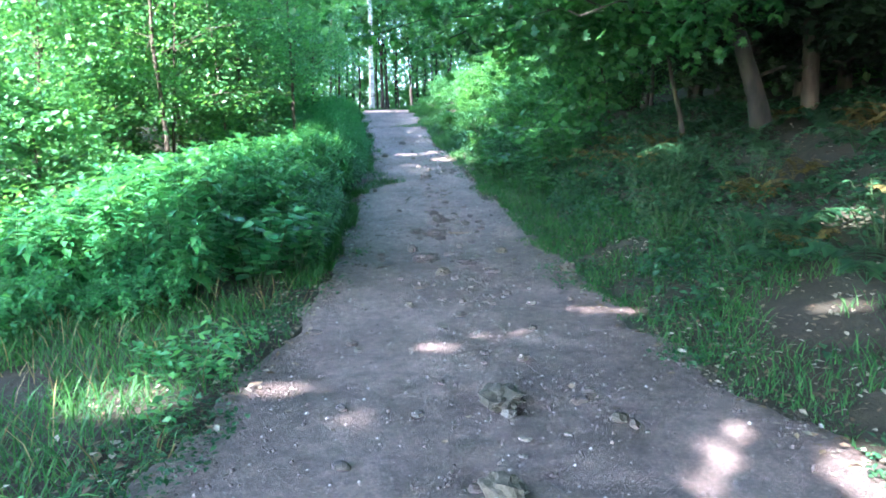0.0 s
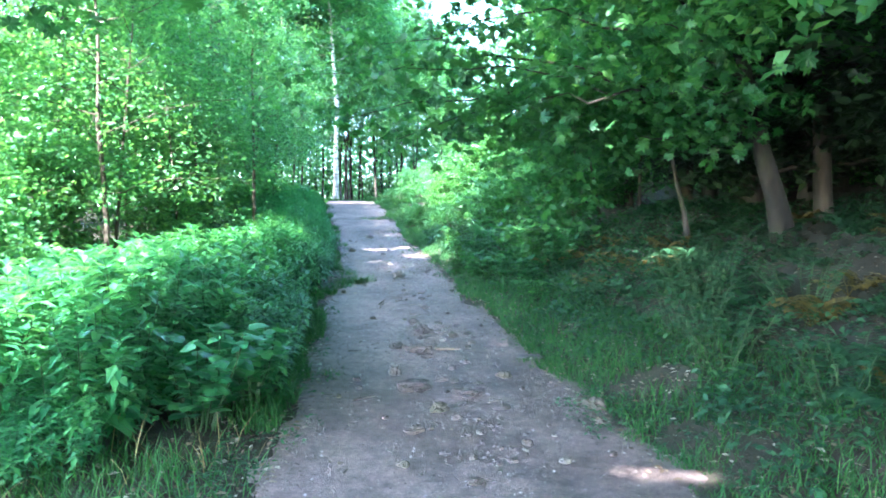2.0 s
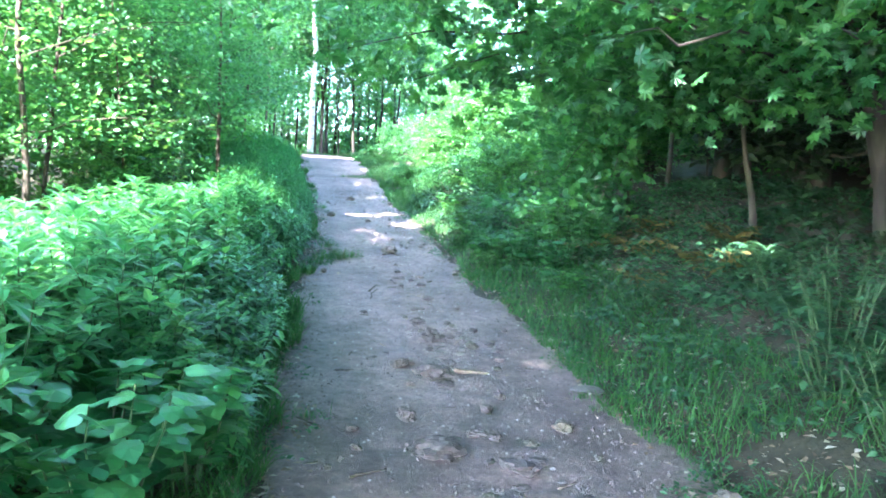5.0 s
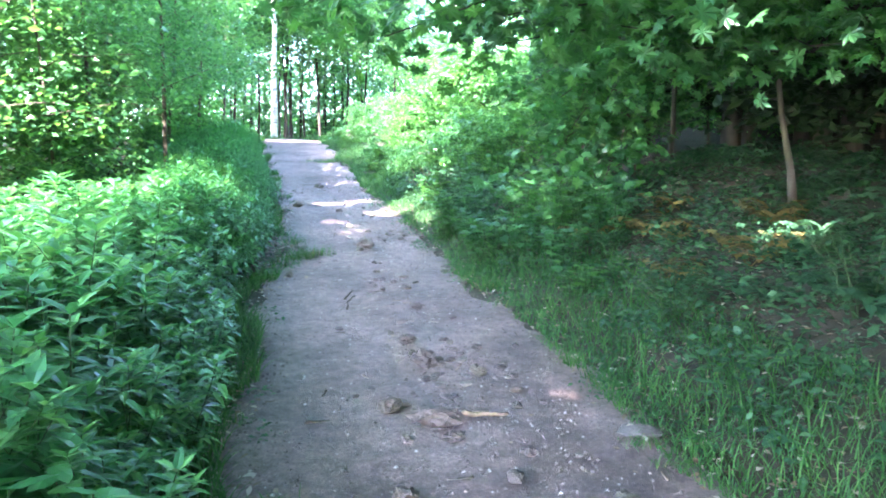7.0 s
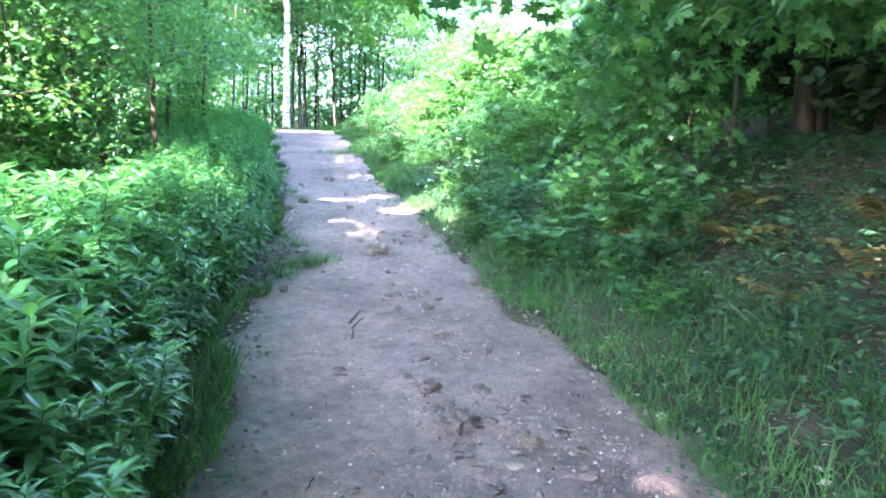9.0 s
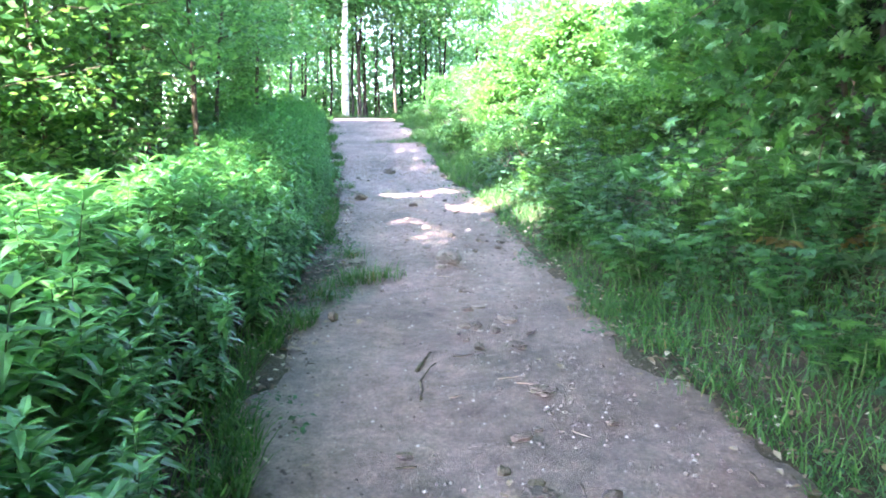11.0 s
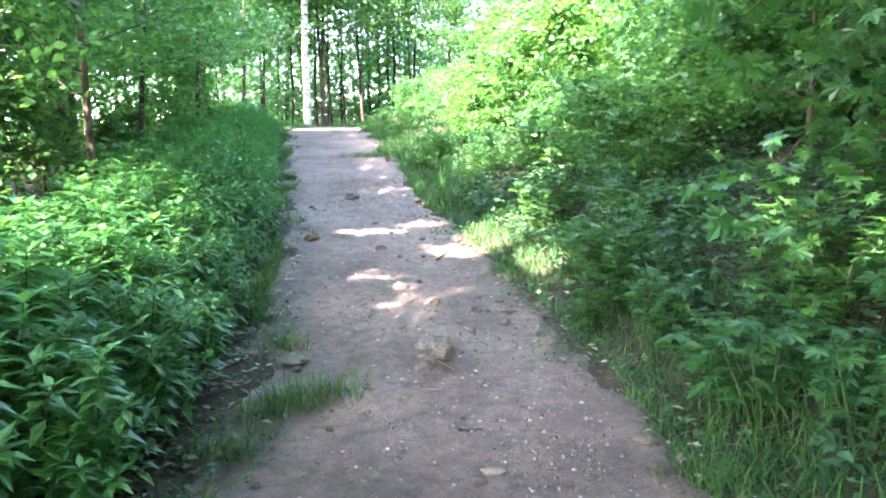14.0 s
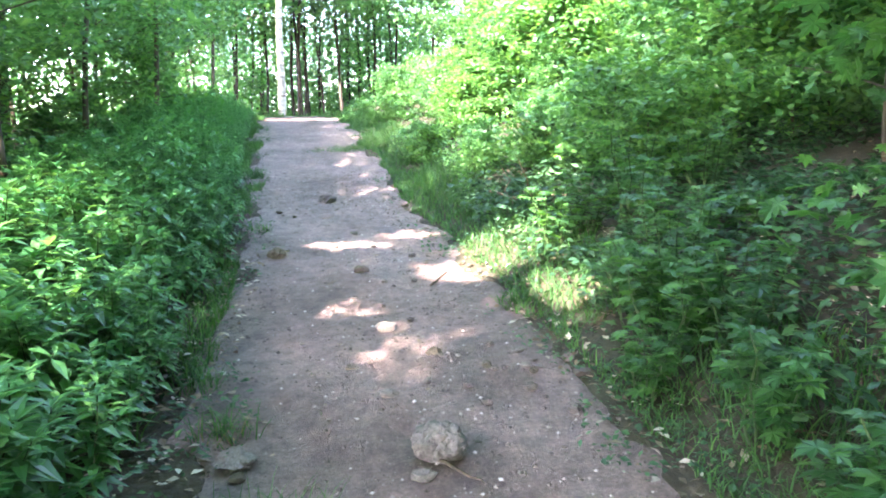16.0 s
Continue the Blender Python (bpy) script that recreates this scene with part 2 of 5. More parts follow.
def sprig(seed, count, spread, leaf, tp=None, tilt=0.4):
    """A small twig's worth of leaves round the origin, lying roughly flat."""
    r = np.random.default_rng(seed)
    p = r.normal(0, 1, (count, 3)) * (spread, spread, spread * 0.35)
    az = r.uniform(0, 2 * np.pi, count)
    al = np.stack([np.cos(az), np.sin(az), r.uniform(-0.6, 0.1, count)], 1)
    nm = np.stack([r.normal(0, tilt, count), r.normal(0, tilt, count), np.ones(count)], 1)
    if tp is None:
        tp = Template([(0, 0, 0), (0.45, 0.3, 0.03), (0.45, -0.3, 0.03), (1, 0, -0.08)], [(0, 3, 1), (0, 2, 3)])
    v, f = strew(tp, p, al, nm, r.uniform(0.7, 1.25, count) * leaf)
    return Template(v, f)


def put_sprigs(sprigs, places, rng, size, flat=0.35):
    """Sprigs of several makes at many places, turned about and tipped a little."""
    out = []
    which = rng.integers(0, len(sprigs), len(places))
    for i, s in enumerate(sprigs):
        p = places[which == i]
        if not len(p):
            continue
        az = rng.uniform(0, 2 * np.pi, len(p))
        al = np.stack([np.cos(az), np.sin(az), rng.normal(0, flat, len(p))], 1)
        nm = np.stack([rng.normal(0, flat, len(p)), rng.normal(0, flat, len(p)), np.ones(len(p))], 1)
        out.append(strew(s, p, al, nm, rng.uniform(0.75, 1.25, len(p)) * size))
    return join(out)


def tube(points, radii, sides=6, seed=0, rough=0.0):
    """A tapered round stem through the points."""
    pts = np.array(points, float)
    rad = np.array(radii, float)
    r = np.random.default_rng(seed)
    d = unit(np.gradient(pts, axis=0))
    ref = np.where(np.abs(d[:, 2:]) > 0.9, np.array([[1.0, 0, 0]]), np.array([[0, 0, 1.0]]))
    u = unit(np.cross(d, ref))
    w = np.cross(d, u)
    ang = np.linspace(0, 2 * np.pi, sides, endpoint=False)
    rr = rad[:, None] * (1 + rough * r.normal(0, 1, (len(pts), sides)))
    v = pts[:, None] + rr[..., None] * (np.cos(ang)[None, :, None] * u[:, None] + np.sin(ang)[None, :, None] * w[:, None])
    n = len(pts)
    f = []
    for i in range(n - 1):
        for j in range(sides):
            a, b = i * sides + j, i * sides + (j + 1) % sides
            f += [(a, b, b + sides), (a, b + sides, a + sides)]
    v = np.concatenate([v.reshape(-1, 3), pts[-1:], pts[:1]])
    e = n * sides
    for j in range(sides):
        f.append(((n - 1) * sides + j, (n - 1) * sides + (j + 1) % sides, e))
        f.append(((j + 1) % sides, j, e + 1))
    return v, np.array(f)


def part(name, geo, mat, parent, label="", smooth=False):
    ob = new(name, geo if isinstance(geo, bpy.types.Mesh) else np_mesh(name, *geo, mat, smooth))
    ob.parent = parent
    if label:
        tagged(ob, label)
    return ob


def bend(p0, p1, sag=0.0, n=6, wob=0.0, seed=0):
    """Points of a gently bent stem from p0 to p1."""
    r = np.random.default_rng(seed)
    t = np.linspace(0, 1, n)[:, None]
    p = np.array(p0, float) * (1 - t) + np.array(p1, float) * t
    p[:, 2] += sag * 4 * (t * (1 - t))[:, 0]
    w = r.normal(0, wob, (n, 3))
    w[0] = 0
    return p + w


def value_noise(x, y, seed=0):
    """Smooth noise of the plane, about -1 to 1."""
    tab = np.random.default_rng(1000 + seed).uniform(-1, 1, (256, 256))
    xi, yi = np.floor(x).astype(int), np.floor(y).astype(int)
    u, v = x - xi, y - yi
    u, v = u * u * (3 - 2 * u), v * v * (3 - 2 * v)
    g = lambda a, b: tab[a % 256, b % 256]
    return (g(xi, yi) * (1 - u) + g(xi + 1, yi) * u) * (1 - v) + (g(xi, yi + 1) * (1 - u) + g(xi + 1, yi + 1) * u) * v


def fbm(x, y, scale, octaves=4, seed=0):
    s, a = 0, 1.0
    for o in range(octaves):
        s = s + a * value_noise(x * scale, y * scale, seed + o)
        scale, a = scale * 2.1, a * 0.5
    return s


# ---- the lie of the land ----
RISE_Y = (-60, -10, 0, 4, 7, 9.2, 10.4, 12.5, 14.5, 17, 20, 24, 28, 31, 34, 40, 60, 300)
RISE_Z = (-1.6, -0.4, 0, 0.17, 0.335, 0.46, 0.555, 0.755, 0.94, 1.24, 1.65, 2.22, 2.8, 3.17, 3.28, 3.2, 3.0, 3.0)
EDGE_Y = (-10, 0, 3, 4.2, 5.3, 7.2, 8, 9.8, 11, 12.4, 14.2, 16.5, 18.7, 22.6, 27, 31, 34, 40)
LEFT_X = (-1.3, -1.35, -1.32, -1.24, -1.16, -1.13, -1.12, -1.32, -1.43, -1.5, -1.4, -1.56, -1.68, -2.3, -2.9, -3.4, -4.2, -6.5)
RIGHT_X = (2.1, 2.1, 1.95, 1.68, 1.45, 1.2, 1.15, 1.14, 1.0, 0.82, 0.58, 0.35, 0.02, -0.42, -0.95, -1.4, -2.1, -4.3)
FINE_Y = np.arange(-60, 300, 0.25)
SMOOTH_Z = np.convolve(np.pad(np.interp(FINE_Y, RISE_Y, RISE_Z), 6, mode="edge"), np.ones(13) / 13, mode="valid")


def rise(y):
    return np.interp(y, FINE_Y, SMOOTH_Z)


def left(y):
    return np.interp(y, EDGE_Y, LEFT_X)


def right(y):
    return np.interp(y, EDGE_Y, RIGHT_X)


def land(x, y):
    """Height of the ground, without the fine relief."""
    x, y = np.asarray(x, float), np.asarray(y, float)
    dr, dl = np.clip(x - right(y), 0, None), np.clip(left(y) - x, 0, None)
    z = rise(y) + 0.32 * np.clip(dr - 0.2, 0, 3.8) * np.interp(y, (3, 7, 15, 19), (0.7, 1, 1, 0.7)) + 0.1 * np.clip(dr - 4.0, 0, 20)
    z = z - 0.05 * np.clip(dl - 0.5, 0, 20)
    return z + 0.05 * fbm(x, y, 0.45, 3, 3) * np.clip((dr + dl) * 0.8, 0, 1)


def ragged(x, y):
    """How far inside the trodden path a place is; below zero outside it."""
    return np.minimum(x - left(y), right(y) - x) + 0.02 + 0.16 * fbm(x, y, 1.5, 4, 11) + 0.04 * fbm(x, y, 5.0, 2, 12)


def grid(xs, ys):
    X, Y = np.meshgrid(xs, ys)
    nx, ny = len(xs), len(ys)
    i = (np.arange(ny - 1)[:, None] * nx + np.arange(nx - 1)[None]).ravel()
    return X.ravel(), Y.ravel(), np.stack([i, i + 1, i + 1 + nx, i + nx], 1)


gx, gy, gf = grid(np.concatenate([[-200, -120, -70, -45], np.arange(-30, -6, 1.0), np.arange(-6, 7, 0.11), np.arange(7, 31, 1.0), [45, 70, 120, 200]]),
                  np.concatenate([[-80, -40, -20], np.arange(-12, 1, 0.6), np.arange(1, 22, 0.14), np.arange(22, 46, 0.5), np.arange(46, 80, 3), [100, 140, 200, 300]]))
inside = ragged(gx, gy)
gz = land(gx, gy) - 0.09 * np.clip((inside - 0.02) / 0.12, 0, 1) * (np.abs(gx) < 6.5) + 0.02 * fbm(gx, gy, 2.5, 3, 5)
ground = new("ground", np_mesh("ground", np.stack([gx, gy, gz], 1), gf, M_SOIL, True))
tagged(ground, "dark woodland soil under leaf litter and plants", "ground", kind="structure")

across, py, pf = grid(np.linspace(-0.35, 1.35, 62), np.concatenate([np.arange(-8, 1.5, 0.4), np.arange(1.5, 22, 0.05), np.arange(22, 40, 0.15)]))
px = left(py) + across * (right(py) - left(py))
inside = ragged(px, py)
mid = np.exp(-((px - 0.5 * (left(py) + right(py)) - 0.15) / 0.55) ** 2)
pz = land(px, py) + 0.012 * fbm(px, py, 1.1, 3, 21) + (0.007 + 0.013 * mid) * fbm(px, py, 6.5, 4, 31) - 0.02 * np.clip(0.35 - np.abs(inside - 0.5), 0, 1)
pz += -0.12 * np.clip(-inside / 0.15 + 0.15, 0, 1)
path = new("path", np_mesh("path", np.stack([px, py, pz], 1), pf, M_PATH, True))
tagged(path, "trodden grey-brown earth footpath strewn with grit, climbing a slope", "path", kind="structure")


def on_path(x, y):
    """Height of the path's surface."""
    m = math.exp(-((x - 0.5 * float(left(y) + right(y)) - 0.15) / 0.55) ** 2)
    return float(land(x, y) + 0.012 * fbm(np.array([x]), np.array([y]), 1.1, 3, 21)[0] + (0.007 + 0.013 * m) * fbm(np.array([x]), np.array([y]), 6.5, 4, 31)[0])


# ---- trees ----
SMALL = [sprig(s, 9, 0.17, 0.15, None, 0.6) for s in range(4)]
WIDE = [sprig(10 + s, 16, 0.34, 0.165, None, 0.7) for s in range(4)]
TWIGGY = [sprig(30 + s, 20, 0.23, 0.084, None, 0.7) for s in range(4)]
ROOF = [sprig(50 + s, 10, 0.34, 0.25, None, 0.4) for s in range(4)]
MAPLE_SPRIG = [sprig(20 + s, 5, 0.13, 0.15, MAPLE) for s in range(4)]


def tree(name, seed, height, radius, base, limbs, reach, sprigs, size, mats, per=30, lean=(0, 0), droop=0.0, spread=0.28):
    """A standing tree at the origin: trunk, limbs in tiers, and a crown of leafy sprigs along the limbs."""
    r = np.random.default_rng(seed)
    root = new(name)
    bark, leaf = mats
    t = np.array([0, 0.03, 0.09, 0.2, 0.33, 0.46, 0.6, 0.73, 0.87, 1.0])
    n = len(t)
    tx = lean[0] * t + np.cumsum(r.normal(0, 0.1 * height, n) * np.gradient(t) ** 1.2 * 0.5)
    ty = lean[1] * t + np.cumsum(r.normal(0, 0.1 * height, n) * np.gradient(t) ** 1.2 * 0.5)
    tx, ty = tx - tx[0], ty - ty[0]
    trunk = np.stack([tx, ty, t * height - 0.25 * (t == 0)], 1)
    rad = radius * (1 - 0.85 * t) * np.where(t == 0, 1.5, 1) + 0.006
    part("trunk", tube(trunk, rad, 9 if radius > 0.07 else 6, seed, 0.04), bark, root, smooth=True)
    spots = []
    for k in range(limbs):
        h = base + (1 - base) * (k + r.uniform(0, 0.8)) / limbs
        p0 = np.array([np.interp(h, t, trunk[:, c]) for c in range(3)])
        az = k * 2.4 + r.uniform(-0.5, 0.5)
        ln = reach * (0.45 + 0.55 * math.sin(math.pi * min(1, 0.25 + 0.75 * (h - base) / (1 - base)))) * r.uniform(0.75, 1.2)
        p1 = p0 + ln * np.array([math.cos(az), math.sin(az), r.uniform(0.1, 0.4) - droop])
        pts = bend(p0, p1, 0.06 * ln, 6, 0.03 * ln, seed * 50 + k)
        part("limb", tube(pts, np.linspace(max(0.3 * radius * (1.1 - h), 0.009), 0.004, 6), 5), bark, root)
        s = r.uniform(0.2, 1.08, per)
        q = np.stack([np.interp(s, np.linspace(0, 1, 6), pts[:, c]) for c in range(3)], 1)
        q += r.normal(0, 1, (per, 3)) * np.array([spread, spread, spread * 0.35]) * ln * (0.45 + 0.6 * s[:, None])
        spots.append(q)
    spots.append(trunk[-1] + r.normal(0, 1, (per, 3)) * reach * np.array([0.25, 0.25, 0.2]))
    part("crown", put_sprigs(sprigs, np.concatenate(spots), r, size), leaf, root)
    return root


def stand(x, y, turn=0.0, scale=1.0, sink=0.02):
    return Matrix.Translation((x, y, float(land(x, y)) - sink)) @ Matrix.Rotation(turn, 4, "Z") @ Matrix.Scale(scale, 4)


rng = np.random.default_rng(77)
# sun patches to lay on the ground; leaves in their sunbeams are left out
GAPS = ((-0.85, 18.33, 0.36, 0.06), (-0.3, 18.62, 0.28, 0.04), (0.08, 17.42, 0.32, 0.22), 
        (-2.3, 30.2, 1.4, 0.35), (1.16, 5.85, 0.13, 0.04), (1.4, 5.74, 0.13, 0.07), (-0.1, 4.89, 0.14, 0.05), (0.31, 5.12, 0.09, 0.03), (0.6, 5.2, 0.06, 0.02), (-0.98, 4.19, 0.2, 0.06),
        (-0.49, 3.73, 0.06, 0.03), (1.47, 3.53, 0.015, 0.08), (1.3, 3.28, 0.015, 0.1), (1.12, 3.02, 0.03, 0.1), (1.95, 2.98, 0.24, 0.3), (-1.85, 4.1, 0.3, 0.25), (3.5, 6.3, 0.35, 0.25), (2.7, 4.9, 0.15, 0.1), (3.4, 11.3, 0.4, 0.3),
        (0.6, 17.8, 0.5, 0.55), (0.75, 16.7, 0.25, 0.3), (1.7, 24, 1.0, 1.2), (1.3, 28, 1.4, 1.6), (0.8, 9.63, 0.09, 0.03), (3.8, 26, 1.2, 2.0), (1.4, 19.3, 0.25, 0.3), (-1, 38, 3.0, 4.0), (0.6, 33, 2.0, 2.5), (-2.9, 9.0, 1.0, 2.4))


# places where the crowns are thinned to let a broken light through: place, reach, share of the leaves missing, from
# what height
THIN = ((-0.55, 15.75, 0.4, 0.35, 0.62, 7), (-0.8, 16.65, 0.4, 0.2, 0.58, 7), (-0.2, 16.1, 0.3, 0.3, 0.5, 7), (0.9, 4.6, 0.5, 0.25, 0.6, 7), (3.0, 13.4, 1.7, 1.5, 0.75, 7), (2.2, 14.6, 1.0, 0.8, 0.5, 7),
        (-2.7, 12.5, 1.2, 3.0, 0.7, 1.5), (-2.7, 17.0, 1.0, 3.6, 0.72, 1.5))


def clear_of_gaps(p, pad):
    """True for the leaves that stand clear of the gaps through which the sun reaches the ground."""
    keep = np.ones(len(p), bool)
    for x, y, a, b in GAPS:
        h = (p[:, 2] - float(land(x, y))) / SUN_DIR.z
        fx, fy = p[:, 0] - h * SUN_DIR.x, p[:, 1] - h * SUN_DIR.y
        keep &= (((fx - x) / (a + pad)) ** 2 + ((fy - y) / (b + pad)) ** 2 > 1.0) | (h < 0.8)
    chance = np.abs(np.sin(p[:, 0] * 917.3 + p[:, 1] * 631.7 + p[:, 2] * 433.1) * 1e4) % 1.0
    for x, y, a, b, lost, low in THIN:
        h = (p[:, 2] - float(land(x, y))) / SUN_DIR.z
        fx, fy = p[:, 0] - h * SUN_DIR.x, p[:, 1] - h * SUN_DIR.y
        keep &= (((fx - x) / a) ** 2 + ((fy - y) / b) ** 2 > 1.0) | (h < low) | (chance > lost)
    return keep


def shaded(p, pad=0.28):
    return p[clear_of_gaps(p, pad)]


def opened(geo, pad=0.11):
    """Leaves of four corners each, without those that stand in a gap of light."""
    v, f = geo
    v = v.reshape(-1, 4, 3)
    v = v[clear_of_gaps(v.mean(1), pad)]
    f = np.array([(0, 3, 1), (0, 2, 3)])[None] + (np.arange(len(v)) * 4)[:, None, None]
    return v.reshape(-1, 3), f.reshape(-1, 3)


def open_crown(root):
    """Thins the crown of a standing tree where a gap of light runs through it."""
    for o in root.children:
        if not o.name.startswith("crown"):
            continue
        co = np.empty(len(o.data.vertices) * 3, np.float32)
        o.data.vertices.foreach_get("co", co)
        co = co.reshape(-1, 4, 3)
        m = np.array(root.matrix_basis)
        keep = clear_of_gaps(co.mean(1) @ m[:3, :3].T + m[:3, 3], 0.05)
        if keep.all() or not keep.any():
            continue
        idx = np.array([(0, 3, 1), (0, 2, 3)])[None] + (np.arange(keep.sum()) * 4)[:, None, None]
        o.data = np_mesh("crown", co[keep].reshape(-1, 3), idx.reshape(-1, 3), o.data.materials[0])
    return root


ROOF_SHADE = 0.42

# tall trees of the wood
PLACED = []
TALL = [tree("tall_tree", 1, 15, 0.16, 0.42, 14, 3.2, WIDE, 1.0, (M_BARK, M_TREE), 20),
        tree("tall_tree", 2, 17, 0.2, 0.45, 15, 3.6, WIDE, 1.1, (M_BARK2, M_TREE), 20, (0.8, -0.5)),
        tree("tall_tree", 3, 13, 0.11, 0.4, 12, 2.6, WIDE, 0.95, (M_BARK, M_TREE), 20, (-0.5, 0.6))]
for ob in TALL:
    tagged(ob, "tall slender woodland tree with a leafy green crown", "tree", "tall trees of the wood")
# last six stand unseen behind the walk's start, added to shade it
TALL_AT = ((-7.7, 18.0), (-5.9, 22.7), (5.0, 18.5), (6.4, 13.2), (7.6, 9.4), (8.4, 16.5), (12.5, 21.5), (-11, 21), (-8.5, 28), (-12.5, 31), (-6.2, 31.5),
           (12, 13), (13, 19), (-15.5, 25), (6.5, 44), (10, 46), (-8, 40), (-12, 42), (11, 5.5), (-17, 34),
           (9.2, 12.1), (10.6, 17), (7.9, 6.2), (4, -5.5), (0.8, -9), (8.5, -1.5), (-4, -14), (6, -12), (12, -7))
for i, (x, y) in enumerate(TALL_AT):
    m = stand(x, y, i * 1.7, rng.uniform(0.9, 1.15), 0.1)
    if i < 3:
        TALL[i].matrix_basis = m
        PLACED.append((TALL[i], WIDE))
    else:
        PLACED.append((copy_thing(TALL[i % 3], m), WIDE))

# slim trunks beyond the crest
far_trunk = tree("slim_tree", 8, 12, 0.065, 0.5, 9, 1.8, WIDE, 1.1, (M_BARK2, M_TREE), 13)
tagged(far_trunk, "slim brown-barked tree standing beyond the crest of the path", "tree", "slim trees beyond the crest")
first = True
for i in range(36):
    x, y = rng.uniform(-6.5, 0.6), rng.uniform(40, 53)
    if first:
        far_trunk.matrix_basis, first = stand(x, y, 0, 1), False
        PLACED.append((far_trunk, WIDE))
    else:
        PLACED.append((copy_thing(far_trunk, stand(x, y, rng.uniform(0, 6), rng.uniform(0.75, 1.2))), WIDE))

birch = tree("birch_tree", 12, 14, 0.12, 0.45, 12, 2.4, WIDE, 0.8, (M_BIRCH, M_TREE), 34, (-0.5, 0))
birch.matrix_basis = stand(-3.4, 36, 0.4)
tagged(birch, "pale white-barked birch standing beside the crest of the path", "tree")

# young maples and hazels of the understorey
YOUNG = [tree("young_maple", 31, 4.6, 0.03, 0.22, 13, 1.7, TWIGGY, 1.0, (M_TWIG, M_TREE), 34, (0.25, 0.1)),
         tree("young_maple", 32, 5.6, 0.04, 0.25, 14, 1.9, TWIGGY, 1.05, (M_TWIG, M_TREE), 34, (-0.3, 0.2)),
         tree("young_maple", 33, 3.4, 0.022, 0.15, 11, 1.35, TWIGGY, 0.95, (M_TWIG, M_TREE), 34, (0.1, -0.25)),
         tree("young_maple", 34, 6.5, 0.045, 0.3, 15, 2.0, TWIGGY, 1.1, (M_TWIG, M_TREE), 34, (0.2, 0.3))]
for ob in YOUNG:
    tagged(ob, "young broad-leaved tree with tiers of bright green leaves", "young tree", "young trees of the understorey")
# the four with y below 1 are unseen, added to dim the start
YOUNG_AT = [(-5.0, 13.4, 1), (-3.6, 18.2, 1), (-4.8, 16.6, 2), (-5.6, 15.2, 0), (-5.2, 19.5, 3), (-4.6, 22.5, 1), (-4.6, 26.0, 3), (-6.6, 25, 0), (-5.4, 29, 1), (-7.2, 21, 3),
            (-6.8, 12.2, 2), (-8.8, 16, 1), (-9.8, 19, 3), (-10.5, 24, 1), (-7.2, 8.6, 2), (-5.0, 33, 3), (-7.5, 34, 1), 
            (9, 14.5, 3), (11, 10.5, 1), (12, 16, 3), (10, 7.2, 1), (-2.5, 43, 1), (0.5, 45, 3), (-6, 46, 1), (4, 41, 0), (8, 38, 2), (10, 31, 2), (9.5, 26, 0),
            (4.6, 22.5, 1), (5.4, 25.5, 3), (4.4, 28.5, 1), (3.4, 31.5, 0), (6.4, 23.6, 3), (2.6, 35, 1), (6.8, 28.5, 3), (8.4, 25, 3), (4.6, 16.4, 0), (3.4, 17.2, 2), (6.2, 18.2, 2), (-13, 20, 3), (-11.5, 28, 1), (-9, 31, 3), (-7.6, 14.4, 1), (-6.6, 17.6, 3), (-8, 23, 1), (-6.2, 27.5, 3), (-9, 26, 1), (-7, 30.5, 3), (-10, 15, 3), (-12, 24, 3), (-5.2, 24.2, 2), (-6.8, 19.2, 1), (-5.6, 21.4, 2), (3.6, -3, 1), (6.5, 0.5, 3), (0.8, -6.5, 3), (2.5, -9, 1), (-6.5, 38, 1), (-7.6, 42, 3), (1.6, 38.5, 1), (2.2, 43, 3)]
used = set()
for i, (x, y, k) in enumerate(YOUNG_AT):
    m = stand(x, y, i * 2.1, rng.uniform(0.85, 1.15))
    if k in used:
        PLACED.append((copy_thing(YOUNG[k], m), TWIGGY))
    else:
        YOUNG[k].matrix_basis = m
        PLACED.append((YOUNG[k], TWIGGY))
        used.add(k)

# unseen leafy roof, joined crowns high above, added to block the sun
n = 80000
roof = np.stack([rng.uniform(-24, 6, n), rng.uniform(-24, 30, n), rng.uniform(8, 12.5, n)], 1)
h = (roof[:, 2] - 0.8) / SUN_DIR.z
foot_x, foot_y = roof[:, 0] - h * SUN_DIR.x, roof[:, 1] - h * SUN_DIR.y
share = np.where((foot_x > left(foot_y) - 0.2) & (foot_x < 9) & (foot_y > -3) & (foot_y < 16.8), ROOF_SHADE, 0.0)
share = np.where((foot_x > left(foot_y) + 0.05) & (foot_x < right(foot_y) + 0.1) & (foot_y >= 16.8) & (foot_y < 32), ROOF_SHADE, share)
share = np.where((foot_x > -12) & (foot_x <= left(foot_y) - 0.3) & (foot_y > -2) & (foot_y < 32), np.where(foot_y > 13, 0.08, 0.0) * ROOF_SHADE, share)
share = np.where((foot_x > left(foot_y) + 0.05) & (foot_x < right(foot_y) + 0.2) & (foot_y > 0) & (foot_y < 33), np.where(foot_y > 20, 0.45, 0.85), share)
share = np.where((foot_x >= right(foot_y) + 0.2) & (foot_x < 7) & (foot_y > 16.5) & (foot_y < 27), np.where(foot_y > 21.5, 0.2, 0.6), share)
share = np.where((foot_x > right(foot_y) + 1.1) & (foot_x < 8) & (foot_y > 9) & (foot_y < 19.5), 0.7, share)
share = np.where((foot_x > -5) & (foot_x <= left(foot_y) - 0.2) & (foot_y > 0.5) & (foot_y < 6.6), 0.5, share)
roof = roof[rng.uniform(0, 1, n) < share]
